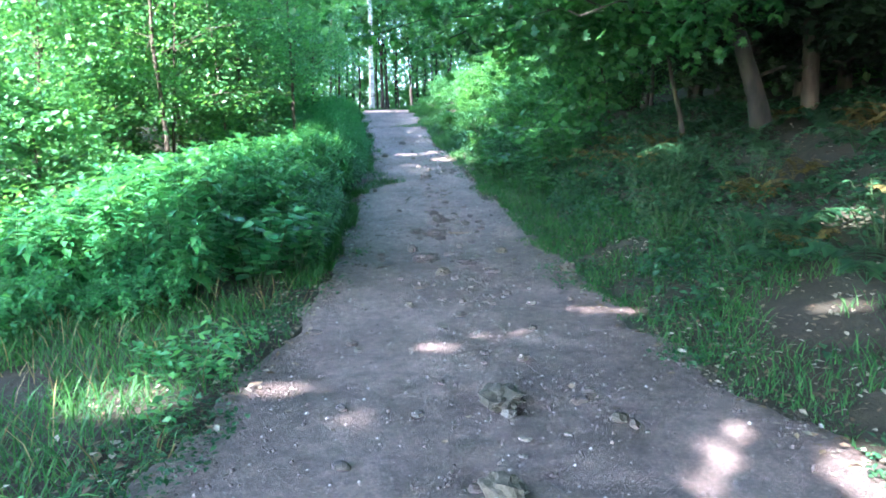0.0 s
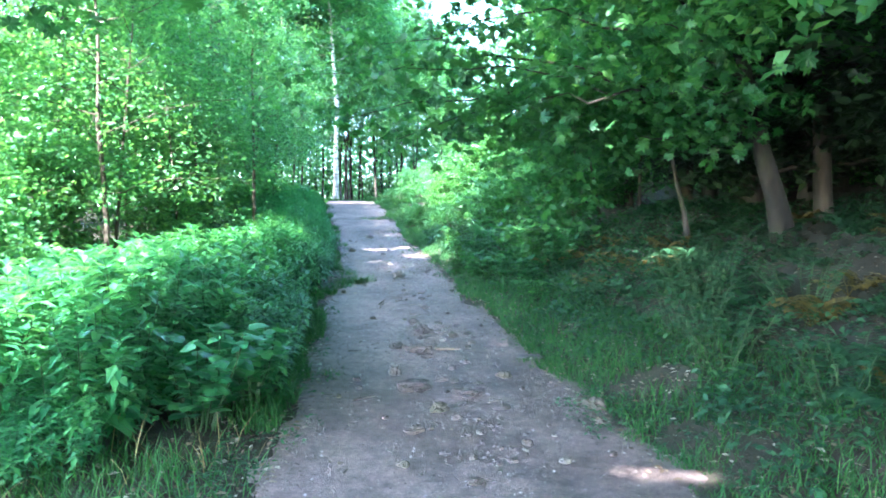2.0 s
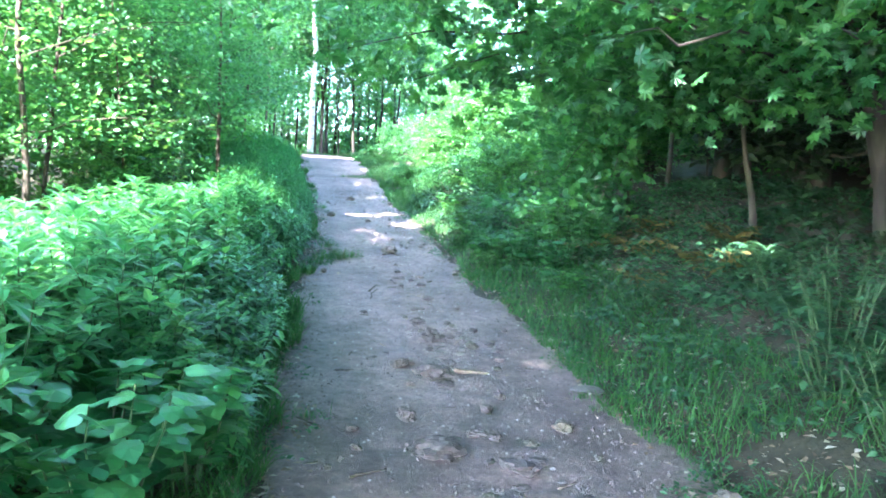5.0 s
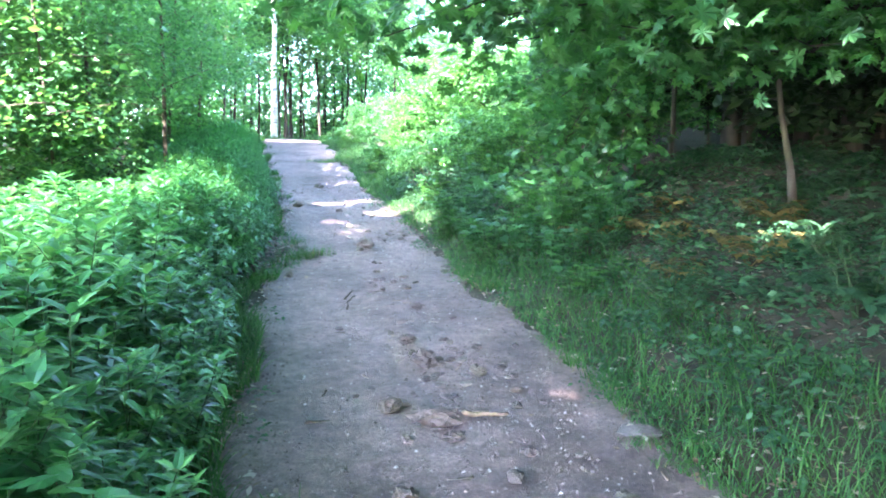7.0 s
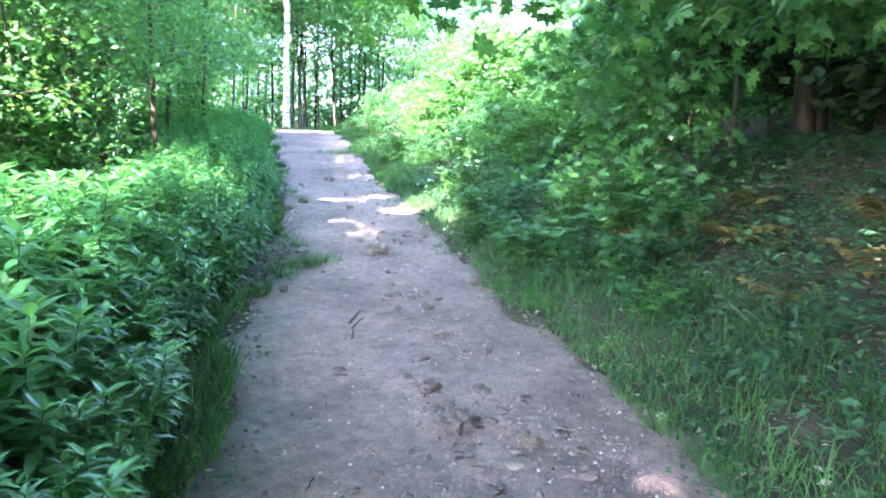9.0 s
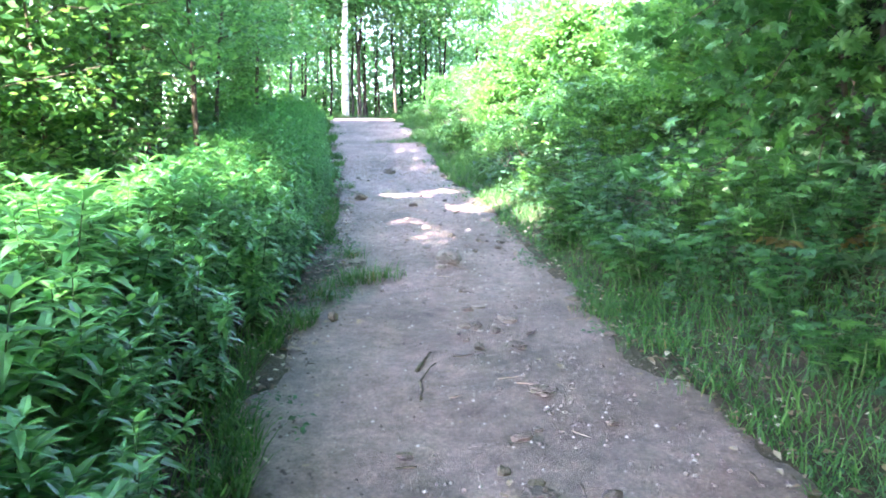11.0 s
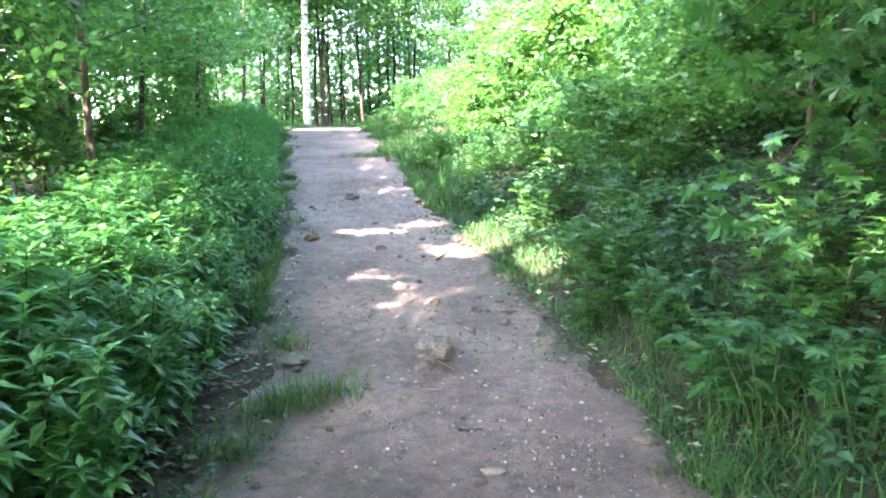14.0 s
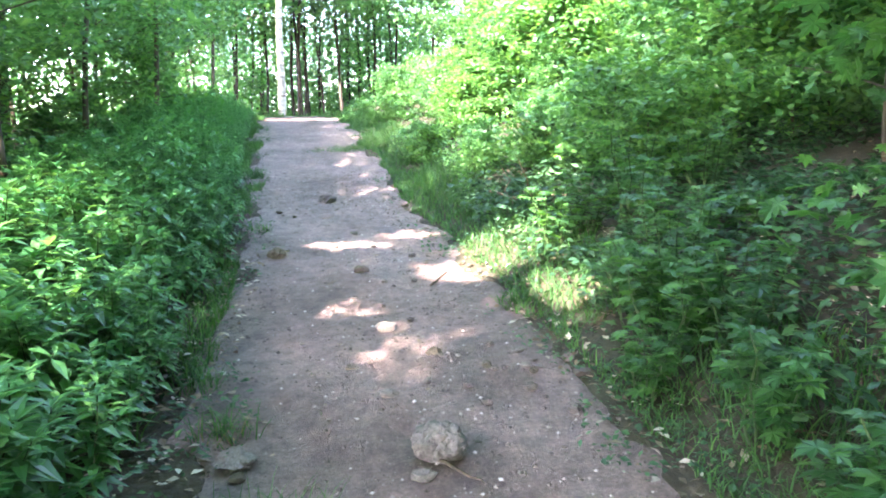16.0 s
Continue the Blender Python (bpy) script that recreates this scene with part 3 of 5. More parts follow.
roof_ob = new("leaf_canopy", np_mesh("leaf_canopy", *opened(put_sprigs(ROOF, roof, rng, 1.0, 0.5)), M_TREE))
tagged(roof_ob, "unseen leafy roof added to shade the path and wood", "foliage", kind="stuff")

# closed crowns above the wood up the bank, over the foot of the path and past its crest
# added mostly out of view, only to block sky and sun there
n = 16000
crowns = np.stack([rng.uniform(1.6, 24, n), rng.uniform(-8, 19, n), rng.uniform(6.0, 10.0, n)], 1)
n = 11000
start = np.stack([rng.uniform(-7.5, 3.5, n), rng.uniform(-11, 6.2, n), rng.uniform(6.2, 10, n)], 1)
n = 5000
crest = np.stack([rng.uniform(-13, -1, n), rng.uniform(31, 45, n), rng.uniform(12, 16, n)], 1)
crowns[:, 2] += 0.25 * np.clip(crowns[:, 0], 0, 6)
crowns = np.concatenate([crowns, start, crest])
tagged(new("leaf_canopy", np_mesh("leaf_canopy", *opened(put_sprigs(ROOF, crowns, rng, 1.1, 0.4)), M_TREE)), "leafy crowns added mostly out of view to darken the wood", "foliage", kind="stuff")

# low boughs that darken the wood up the bank
n = 6500
bough = np.stack([rng.uniform(2.6, 10, n), rng.uniform(4, 19, n), rng.uniform(3.3, 6.2, n)], 1)
bough[:, 2] += land(bough[:, 0], bough[:, 1]) - 0.6
bough = bough[fbm(bough[:, 0], bough[:, 1], 0.5, 2, 57) > -0.6]
tagged(new("low_boughs", np_mesh("low_boughs", *opened(put_sprigs(WIDE, bough, rng, 1.0, 0.45)), M_TREE)), "dense leafy boughs shading the bank's wood", "foliage", kind="stuff")

# deep woods all round
n = 20000
ang, dist = rng.uniform(0, 2 * np.pi, n), rng.uniform(17, 46, n)
fx, fy = 0 + dist * np.cos(ang), 16 + dist * np.sin(ang) * 1.1
fz = rng.uniform(0, 1, n) ** 1.3 * 11
ok = (np.abs(fx + 2.4) > 3.0) | (fy > 52) | (fz > 5)
ok &= ~((fy > -6) & (fy < 12) & (np.abs(fx) < 14))
ok &= ~((fx > 0.5) & (fy > 20) & (fz > 2.6 + 0.05 * (fy - 20)))
ok &= ~((fx < -6) & (fy > 12) & (fz > 3.5) & (rng.uniform(0, 1, n) < 0.55))
ok &= ~((fy > 36) & (np.abs(fx + 4) < 22) & (fz > 3.0) & (rng.uniform(0, 1, n) < 0.7))
fx, fy, fz = fx[ok], fy[ok], fz[ok]
clump = fbm(fx * 0.9 + fz * 0.35, fy * 0.9 - fz * 0.4, 0.5, 2, 51) > -0.12
fx, fy, fz = fx[clump], fy[clump], fz[clump]
bx, by, bz = rng.uniform(-16, 4, 4200), rng.uniform(50, 62, 4200), 6 * rng.uniform(0, 1, 4200) ** 2.2
dx, dy, dz = rng.uniform(9.6, 24, 6500), rng.uniform(-4, 21, 6500), 7 * rng.uniform(0, 1, 6500) ** 1.5
lx, ly, lz = rng.uniform(-24, -11, 4500), rng.uniform(8, 46, 4500), 6 * rng.uniform(0, 1, 4500) ** 1.6
ex, ey, ez = rng.uniform(7.5, 18, 4500), rng.uniform(19, 32, 4500), 3.4 * rng.uniform(0, 1, 4500) ** 1.3
cx, cy, cz = rng.uniform(-10, 3, 1900), rng.uniform(45, 53, 1900), 5 * rng.uniform(0, 1, 1900) ** 1.8
fx, fy, fz = np.concatenate([fx, bx, dx, lx, ex, cx]), np.concatenate([fy, by, dy, ly, ey, cy]), np.concatenate([fz, bz, dz, lz, ez, cz])
kx, ky, kz = rng.uniform(-9, 2.5, 2300), rng.uniform(36.5, 43, 2300), 3.4 + 5 * rng.uniform(0, 1, 2300)
fx, fy, fz = np.concatenate([fx, kx]), np.concatenate([fy, ky]), np.concatenate([fz, kz])
far = np.stack([fx, fy, land(fx, fy) + 0.2 + fz], 1)
far_ob = new("far_woods", np_mesh("far_woods", *opened(put_sprigs(WIDE, far, rng, 1.15, 0.5)), M_TREE))
tagged(far_ob, "dense green leaves of the deeper wood all round", "foliage", kind="stuff")

# ---- the maple that hangs over the path ----
def leafy_branches(name, seed, trunk, radius, branches, mats, sprigs, size, per, spread):
    """A tree whose branches are given one by one, as foot on the trunk (0 to 1) and tip."""
    r = np.random.default_rng(seed)
    root = new(name)
    pts = np.array(trunk, float)
    s = np.linspace(0, 1, len(pts))
    part("trunk", tube(pts, radius * (1 - 0.7 * s) * np.where(s == 0, 1.35, 1), 9, seed, 0.05), mats[0], root, smooth=True)
    spots = []
    for k, (h, tip) in enumerate(branches):
        p0 = np.array([np.interp(h, s, pts[:, c]) for c in range(3)])
        ln = np.linalg.norm(np.array(tip) - p0)
        q = bend(p0, tip, 0.07 * ln, 8, 0.025 * ln, seed * 70 + k)
        part("limb", tube(q, np.linspace(max(0.18 * radius, 0.012), 0.004, 8), 5), mats[0], root)
        t = r.uniform(0.3, 1.04, per)
        c = np.stack([np.interp(t, np.linspace(0, 1, 8), q[:, a]) for a in range(3)], 1)
        c += r.normal(0, 1, (per, 3)) * np.array([spread, spread, spread * 0.3]) * (0.5 + 0.6 * t[:, None])
        spots.append(c)
    p = np.concatenate(spots)
    part("crown", put_sprigs(sprigs, shaded(p), r, size, 0.4), mats[1], root)
    return root


z0 = float(land(4.6, 10.6))
maple = leafy_branches("maple_tree", 41, [(4.65, 10.6, z0 - 0.2), (4.45, 10.55, z0 + 0.6), (4.07, 10.4, z0 + 1.55), (3.85, 10.35, z0 + 2.6), (3.6, 10.3, z0 + 4.2), (3.4, 10.3, z0 + 6.5)], 0.14,
                       [(0.38, (0.2, 10.4, 3.05)), (0.4, (1.0, 9.2, 3.1)), (0.36, (1.4, 12.0, 3.1)), (0.45, (-0.4, 11.6, 3.5)), (0.5, (0.6, 12.9, 3.6)), (0.5, (2.0, 8.2, 3.6)),
                        (0.55, (-0.6, 10.0, 4.0)), (0.6, (1.5, 13.6, 4.4)), (0.42, (3.0, 12.9, 3.3)), (0.4, (2.8, 8.8, 3.2)), (0.6, (0.8, 8.4, 4.4)), (0.7, (0.0, 12, 5.0)),
                        (0.36, (-0.95, 10.3, 3.15)), (0.36, (-0.25, 10.5, 2.95)), (0.37, (0.5, 10.8, 2.9)), (0.38, (1.2, 10.2, 2.95)), (0.36, (1.9, 11.1, 2.85)), (0.4, (-1.4, 10.9, 3.6)), (0.35, (2.5, 10.0, 2.85)), (0.4, (-0.3, 9.5, 3.4)), (0.42, (0.9, 11.7, 3.2)),
                        (0.65, (3.4, 7.6, 4.6)), (0.75, (1.2, 10, 5.4)), (0.8, (4.4, 13.2, 5.6)), (0.5, (5.8, 9.0, 4.2)), (0.55, (6.0, 12, 4.4))],
                       (M_MAPLE_BARK, M_MAPLE), MAPLE_SPRIG, 0.95, 62, 0.42)
tagged(maple, "grey-trunked maple whose leafy branches hang over the path", "tree")
z0 = float(land(-5.4, 4.6))
bough_maple = leafy_branches("maple_tree", 45, [(-5.4, 4.6, z0 - 0.2), (-5.35, 4.65, z0 + 1.2), (-5.2, 4.7, z0 + 2.6), (-5.1, 4.8, z0 + 4.4), (-5.0, 4.8, z0 + 6.5)], 0.13,
                             [(0.38, (-1.5, 5.4, 3.15)), (0.42, (-2.2, 6.0, 3.5)), (0.45, (-2.6, 5.0, 3.6)), (0.5, (-3.2, 6.6, 4.1)), (0.6, (-2.4, 4.2, 4.4)), (0.7, (-4.2, 7.2, 5.0)), (0.8, (-6.6, 6.0, 5.6))],
                             (M_MAPLE_BARK, M_MAPLE), MAPLE_SPRIG, 0.95, 40, 0.34)
tagged(bough_maple, "maple whose leafy branches reach over the grassy clearing", "tree")
z0 = float(land(3.75, 12.1))
sapling = leafy_branches("maple_sapling", 42, [(3.95, 12.05, z0 - 0.1), (3.84, 12.0, z0 + 0.5), (3.7, 11.98, z0 + 1.0), (3.5, 11.9, z0 + 1.9), (3.25, 11.9, z0 + 3.4)], 0.045,
                         [(0.6, (2.5, 11.4, 3.5)), (0.7, (2.2, 12.8, 3.9)), (0.8, (3.0, 10.8, 4.4)), (0.9, (4.4, 12.6, 4.8)), (0.95, (3.0, 12, 5.3))], (M_BARK, M_MAPLE), MAPLE_SPRIG, 1.0, 50, 0.35)
tagged(sapling, "thin grey leaning sapling rising from shaded undergrowth", "sapling")

# maple shrub that reaches out towards the path
z0 = float(land(3.0, 14.8))
shrub = leafy_branches("maple_shrub", 43, [(3.4, 14.9, z0 - 0.1), (3.3, 14.8, z0 + 0.7), (3.1, 14.7, z0 + 1.5), (3.0, 14.7, z0 + 2.2)], 0.035,
                       [(0.2, (1.7, 13.9, 1.6)), (0.3, (1.9, 14.6, 1.8)), (0.4, (1.8, 15.4, 1.9)), (0.5, (1.9, 14.1, 2.2)), (0.6, (2.0, 13.6, 2.5)), (0.8, (1.9, 15.0, 2.6)),
                        (0.5, (2.6, 13.4, 2.2)), (0.9, (2.2, 13.8, 2.9)), (0.3, (2.3, 13.5, 1.7)), (1.0, (3.2, 15.6, 3.2)), (0.95, (1.7, 14.4, 3.1)), (0.98, (2.0, 13.9, 3.5)), (1.0, (2.6, 13.6, 3.6)), (0.9, (1.6, 15.2, 3.0))], (M_TWIG, M_MAPLE), MAPLE_SPRIG, 1.0, 27, 0.22)
tagged(shrub, "maple shrub with broad dusky green leaves beside the path", "shrub")

# bright bushes on the bank past the bend
BUSH = [tree("hazel_bush", 61, 1.5, 0.014, 0.05, 13, 0.85, SMALL, 0.74, (M_TWIG, M_TREE), 26, (0.1, 0)),
        tree("hazel_bush", 62, 2.2, 0.018, 0.05, 15, 1.05, SMALL, 0.78, (M_TWIG, M_TREE), 30, (-0.15, 0.1)),
        tree("hazel_bush", 63, 1.0, 0.012, 0.04, 11, 0.65, SMALL, 0.66, (M_TWIG, M_TREE), 27, (0.05, 0.1))]
for ob in BUSH:
    tagged(ob, "leafy green bush crowding the edge of the footpath", "bush", "bushes along the bank")
BUSH_AT = [(-4.6, 14.2, 2), (-5.3, 12.0, 2), (-4.8, 17.6, 0), (-4.5, 20.2, 2), (-4.9, 22, 0), (-5.2, 24.2, 0), (-5.4, 27.5, 1), (-5.9, 30.6, 0), (-6.2, 10.4, 2), (-6.2, 12.6, 0), (-5.6, 8.6, 2),
           (-5.8, 10.6, 1), (-5.5, 17, 1), (-6.4, 14, 1), (-4.6, 16, 2), (-7.2, 15.5, 1), (-6, 20.5, 1), (8.5, 11, 1), (9.5, 15.5, 1), (10.5, 13.5, 1), (11, 18.5, 1), (8, 18, 1), (12, 11, 1), (10, 9.5, 1), (12.4, 15, 1), (9.4, 6.5, 1), (11.4, 8, 1)]
rb = np.random.default_rng(33)
for i in range(84):
    y = 15.6 + 17 * rb.uniform()
    d = 0.45 + 4.6 * rb.uniform() ** 1.2
    if (y < 18.5 and d > 1.0) or (17.0 < y < 20 and d < 1.4):
        continue
    BUSH_AT.append((float(right(y)) + d, y, 2 if d < 1.5 else (0 if d < 2.8 else 1)))
used = set()
for i, (x, y, k) in enumerate(BUSH_AT):
    m = stand(x, y, i * 1.9, rng.uniform(0.75, 1.1) * (1.0 if x < -2.5 else min(0.92, 0.42 + 0.26 * (x - float(right(y))))))
    if k in used:
        PLACED.append((copy_thing(BUSH[k], m), SMALL))
    else:
        BUSH[k].matrix_basis = m
        PLACED.append((BUSH[k], SMALL))
        used.add(k)

# near-black yews added to keep the depth of the right-hand wood dark
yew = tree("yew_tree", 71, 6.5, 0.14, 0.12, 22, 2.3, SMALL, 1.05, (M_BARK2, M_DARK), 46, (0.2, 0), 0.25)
tagged(yew, "dark evergreen yew with drooping boughs, added to darken the wood", "tree", "yews in the shade")
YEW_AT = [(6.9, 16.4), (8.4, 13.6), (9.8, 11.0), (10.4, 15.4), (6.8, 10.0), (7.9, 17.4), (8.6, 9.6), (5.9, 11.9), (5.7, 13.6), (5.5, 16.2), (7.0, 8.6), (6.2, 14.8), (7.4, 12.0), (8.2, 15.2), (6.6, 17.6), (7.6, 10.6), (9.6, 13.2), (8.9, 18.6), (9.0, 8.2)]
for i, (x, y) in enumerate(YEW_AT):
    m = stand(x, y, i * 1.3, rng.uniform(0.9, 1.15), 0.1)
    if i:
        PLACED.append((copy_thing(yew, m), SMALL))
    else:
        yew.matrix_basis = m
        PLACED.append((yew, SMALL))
for ob, make in PLACED:
    if make is not SMALL:
        open_crown(ob)


# ---- herbs, grass and ground cover ----
def herb_geo(seed, height, tiers, leaf, tp):
    """An upright herb: stalk and side shoots, with pointed leaves that crowd into a rosette at each tip."""
    r = np.random.default_rng(seed)
    tip = np.array([r.normal(0, 0.1), r.normal(0, 0.1), height])
    st = bend((0, 0, -0.04), tip, 0, 5, 0.008, seed)
    P, A, N, S = [], [], [], []
    stems = [tube(st, np.linspace(0.005, 0.003, 5), 3)]

    def leafy(q, low, rows, size):
        for k in range(rows):
            h = low + (1 - low) * (k / (rows - 1)) ** 0.55
            p = np.array([np.interp(h, np.linspace(0, 1, len(q)), q[:, c]) for c in range(3)])
            count = 3 if k < rows - 2 else 5
            for j in range(count):
                az = k * 1.1 + j * 2 * math.pi / count + r.uniform(-0.6, 0.6)
                up = -0.25 + 0.85 * (k / (rows - 1)) ** 2 + r.uniform(-0.3, 0.3)
                P.append(p), A.append((math.cos(az), math.sin(az), up)), N.append((-math.cos(az) * up, -math.sin(az) * up, 1))
                S.append(size * (1.1 - 0.4 * k / (rows - 1)) * r.uniform(0.75, 1.2))

    leafy(st, 0.35, tiers - 3, leaf)
    for k in range(3):
        az = k * 2.1 + r.uniform(-0.5, 0.5)
        foot = np.array([np.interp(0.3 + 0.15 * k, np.linspace(0, 1, 5), st[:, c]) for c in range(3)])
        end = foot + np.array([math.cos(az) * 0.17, math.sin(az) * 0.17, height * r.uniform(0.28, 0.42)])
        q = bend(foot, end, 0.0, 4, 0.006, seed * 7 + k)
        stems.append(tube(q, np.linspace(0.003, 0.002, 4), 3))
        leafy(q, 0.45, 4, leaf * 0.8)
    return join(stems), strew(tp, np.array(P), np.array(A), np.array(N), S)



HERB = []
for s in range(6):
    size = (100 + s, (0.62, 0.74, 0.84, 0.7, 0.56, 0.78)[s], (9, 10, 11, 10, 8, 10)[s], 0.2)
    stalk, leaves = herb_geo(*size, LANCE)
    HERB.append((stalk, herb_geo(*size, LANCE_FAR)[1], np_mesh("stalk", *stalk, M_STEM), np_mesh("foliage", *leaves, M_HERB)))


def herb_thing(k, m, label, group):
    root = new("tall_herb")
    part("stalk", HERB[k][2], None, root)
    part("foliage", HERB[k][3], None, root)
    root.matrix_basis = m
    return tagged(root, label, "plant", group)


def herb_bed(name, places, label):
    """Herbs past counting, joined."""
    st, lv = [], []
    for i, (x, y, s) in enumerate(places):
        k = i % 6
        a = i * 2.4
        rot = np.array([[math.cos(a), -math.sin(a), 0], [math.sin(a), math.cos(a), 0], [0, 0, 1]]) * s
        o = np.array([x, y, float(land(x, y))])
        st.append((HERB[k][0][0] @ rot.T + o, HERB[k][0][1]))
        lv.append((HERB[k][1][0] @ rot.T + o, HERB[k][1][1]))
    ob = new(name, np_mesh(name, *join(lv), M_HERB))
    tagged(ob, label, "plants", kind="stuff")
    ob2 = part("stalks", join(st), M_STEM, ob)
    return ob


def herb_scale(x, y):
    """Herbs stand lower along the trodden edge and towards the grassy clearing."""
    d = float(left(y)) - x
    s = min(1.0, 0.4 + 0.6 * d) * (1.0 if y > 6.2 else 0.55)
    return s * float(np.interp(y, (6, 7, 13, 17, 30), (0.98, 1.15, 1.12, 0.9, 0.8)))


rh = np.random.default_rng(5)
spots = []
while len(spots) < 2900:
    y = rh.uniform(5.6, 31) if rh.uniform() < 0.85 else rh.uniform(5.6, 14)
    d = rh.uniform(0.2, 2.9 if y < 13 else 2.2)
    x = float(left(y)) - d
    if y < 7.4 and d < 1.0:
        continue
    spots.append((x, y, herb_scale(x, y) * rh.uniform(0.76, 1.18)))
near = sorted(range(len(spots)), key=lambda i: abs(spots[i][1] - 10) * 0.5 + (float(left(spots[i][1])) - spots[i][0]))[:280]
chosen = set(near)
for j, i in enumerate(near):
    x, y, s = spots[i]
    herb_thing(j % 6, stand(x, y, j * 2.4, s, 0), "leafy green herb with whorls of pointed leaves in a dense bank", "herbs of the bank")
herb_bed("herb_bank", [p for i, p in enumerate(spots) if i not in chosen], "dense bank of leafy green herbs beside the path")


def broadleaf(name, seed, stems, height, leaf, spread, mat, tp):
    """Several upright stems that carry large leaves near the top."""
    r = np.random.default_rng(seed)
    root = new(name)
    P, A, N, S = [], [], [], []
    for k in range(stems):
        az = k * 2.4 + r.uniform(-0.3, 0.3)
        tip = np.array([math.cos(az) * spread * r.uniform(0.3, 1), math.sin(az) * spread * r.uniform(0.3, 1), height * r.uniform(0.7, 1.05)])
        q = bend((tip[0] * 0.25, tip[1] * 0.25, -0.04), tip, 0.03, 5, 0.012, seed * 9 + k)
        part("stem", tube(q, np.linspace(0.007, 0.003, 5), 5), M_STEM, root)
        for j in range(13):
            t = 0.28 + 0.72 * (j / 12) ** 0.7
            p = np.array([np.interp(t, np.linspace(0, 1, 5), q[:, c]) for c in range(3)])
            a = r.uniform(0, 2 * math.pi)
            P.append(p), A.append((math.cos(a), math.sin(a), r.uniform(-0.3, 0.35))), N.append((r.normal(0, 0.25), r.normal(0, 0.25), 1)), S.append(leaf * r.uniform(0.7, 1.2))
    part("foliage", strew(tp, np.array(P), np.array(A), np.array(N), S), mat, root)
    return root


for i, (x, y, hgt, lf, sp, st) in enumerate(((-1.75, 6.75, 0.74, 0.155, 0.42, 18), (-1.5, 7.25, 0.62, 0.13, 0.3, 12), (-2.2, 6.6, 0.72, 0.14, 0.35, 12), (-2.75, 6.9, 0.8, 0.14, 0.4, 12))):
    b = broadleaf("broadleaf_shrub", 300 + i, st, hgt, lf, sp, M_HERB, BROAD)
    b.matrix_basis = stand(x, y)
    tagged(b, "broad-leaved green shrub on thin stems over a dark hollow", "shrub", "broad-leaved shrubs")
for i, (x, y, hgt, lf, sp, st) in enumerate(((1.0, 13.75, 0.5, 0.13, 0.3, 9), (1.35, 13.2, 0.55, 0.13, 0.3, 9), (0.95, 14.5, 0.55, 0.12, 0.3, 9), (1.2, 15.2, 0.6, 0.12, 0.3, 9), (0.9, 15.8, 0.5, 0.1, 0.3, 9),
                                              (1.6, 12.5, 0.5, 0.12, 0.35, 9), (1.9, 13.6, 0.7, 0.13, 0.4, 10), (1.7, 14.4, 0.7, 0.14, 0.4, 10), (2.2, 12.6, 0.6, 0.12, 0.4, 9), (0.7, 15.1, 0.35, 0.1, 0.22, 7),
                                              (1.55, 11.6, 0.35, 0.1, 0.3, 8), (1.45, 16.4, 0.55, 0.1, 0.3, 9))):
    b = broadleaf("maple_seedling", 320 + i, st, hgt, lf, sp, M_MAPLE, MAPLE)
    b.matrix_basis = stand(x, y)
    tagged(b, "low maple seedlings with lobed grey-green leaves by the path", "plant", "maple seedlings")

rs = np.random.default_rng(88)
for i in range(22):
    y = rs.uniform(12.4, 18.0)
    x = float(right(y)) + rs.uniform(0.35, 2.0)
    b = broadleaf("maple_seedling", 360 + i, 9, rs.uniform(0.35, 0.75), rs.uniform(0.09, 0.14), 0.32, M_MAPLE, MAPLE)
    b.matrix_basis = stand(x, y)
    tagged(b, "low maple seedlings with lobed grey-green leaves by the path", "plant", "maple seedlings")
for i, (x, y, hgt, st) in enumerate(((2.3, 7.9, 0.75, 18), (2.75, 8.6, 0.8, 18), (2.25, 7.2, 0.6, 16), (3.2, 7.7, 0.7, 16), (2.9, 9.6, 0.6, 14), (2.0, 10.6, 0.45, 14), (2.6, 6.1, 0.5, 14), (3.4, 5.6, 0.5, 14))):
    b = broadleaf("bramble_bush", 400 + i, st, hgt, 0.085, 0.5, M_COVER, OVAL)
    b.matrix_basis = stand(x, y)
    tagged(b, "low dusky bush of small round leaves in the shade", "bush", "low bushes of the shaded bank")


def blades(xs, ys, length, width, r, lean=0.55, base=None):
    n = len(xs)
    az = r.uniform(0, 2 * np.pi, n)
    al = np.stack([np.cos(az) * lean, np.sin(az) * lean, np.ones(n)], 1) * 1.0
    al[:, :2] *= r.uniform(0.3, 1.3, (n, 1))
    nm = np.stack([np.cos(az), np.sin(az), -np.full(n, 0.4)], 1) * -1
    z = (land(xs, ys) if base is None else base) - 0.015
    return strew(BLADE, np.stack([xs, ys, z], 1), al, nm, length, width)


def verge(name, places, length, r, mat, label, lean=0.55):
    xs, ys = places
    return tagged(new(name, np_mesh(name, *blades(xs, ys, length, r.uniform(0.005, 0.011, len(xs)), r, lean), mat)), label, "grass", kind="stuff")


rg = np.random.default_rng(9)
# long grass of the small clearing
n = 15000
ys = rg.uniform(1.2, 7.2, n)
d = rg.uniform(0, 1, n) ** 0.8 * 3.4
xs = left(ys) - d + 0.05
keep = (fbm(xs, ys, 1.1, 2, 61) > -0.8) & (((xs + 1.6) / 0.5) ** 2 + ((ys - 6.45) / 0.35) ** 2 > 1) & ~((ys > 6.2) & (d > 0.9))
xs, ys, d = xs[keep], ys[keep], d[keep]
verge("clearing_grass", (xs, ys), rg.uniform(0.12, 0.3, len(xs)) * np.clip(0.4 + d, 0, 1), rg, M_GRASS, "long soft green grass at the path's edge", 0.8)
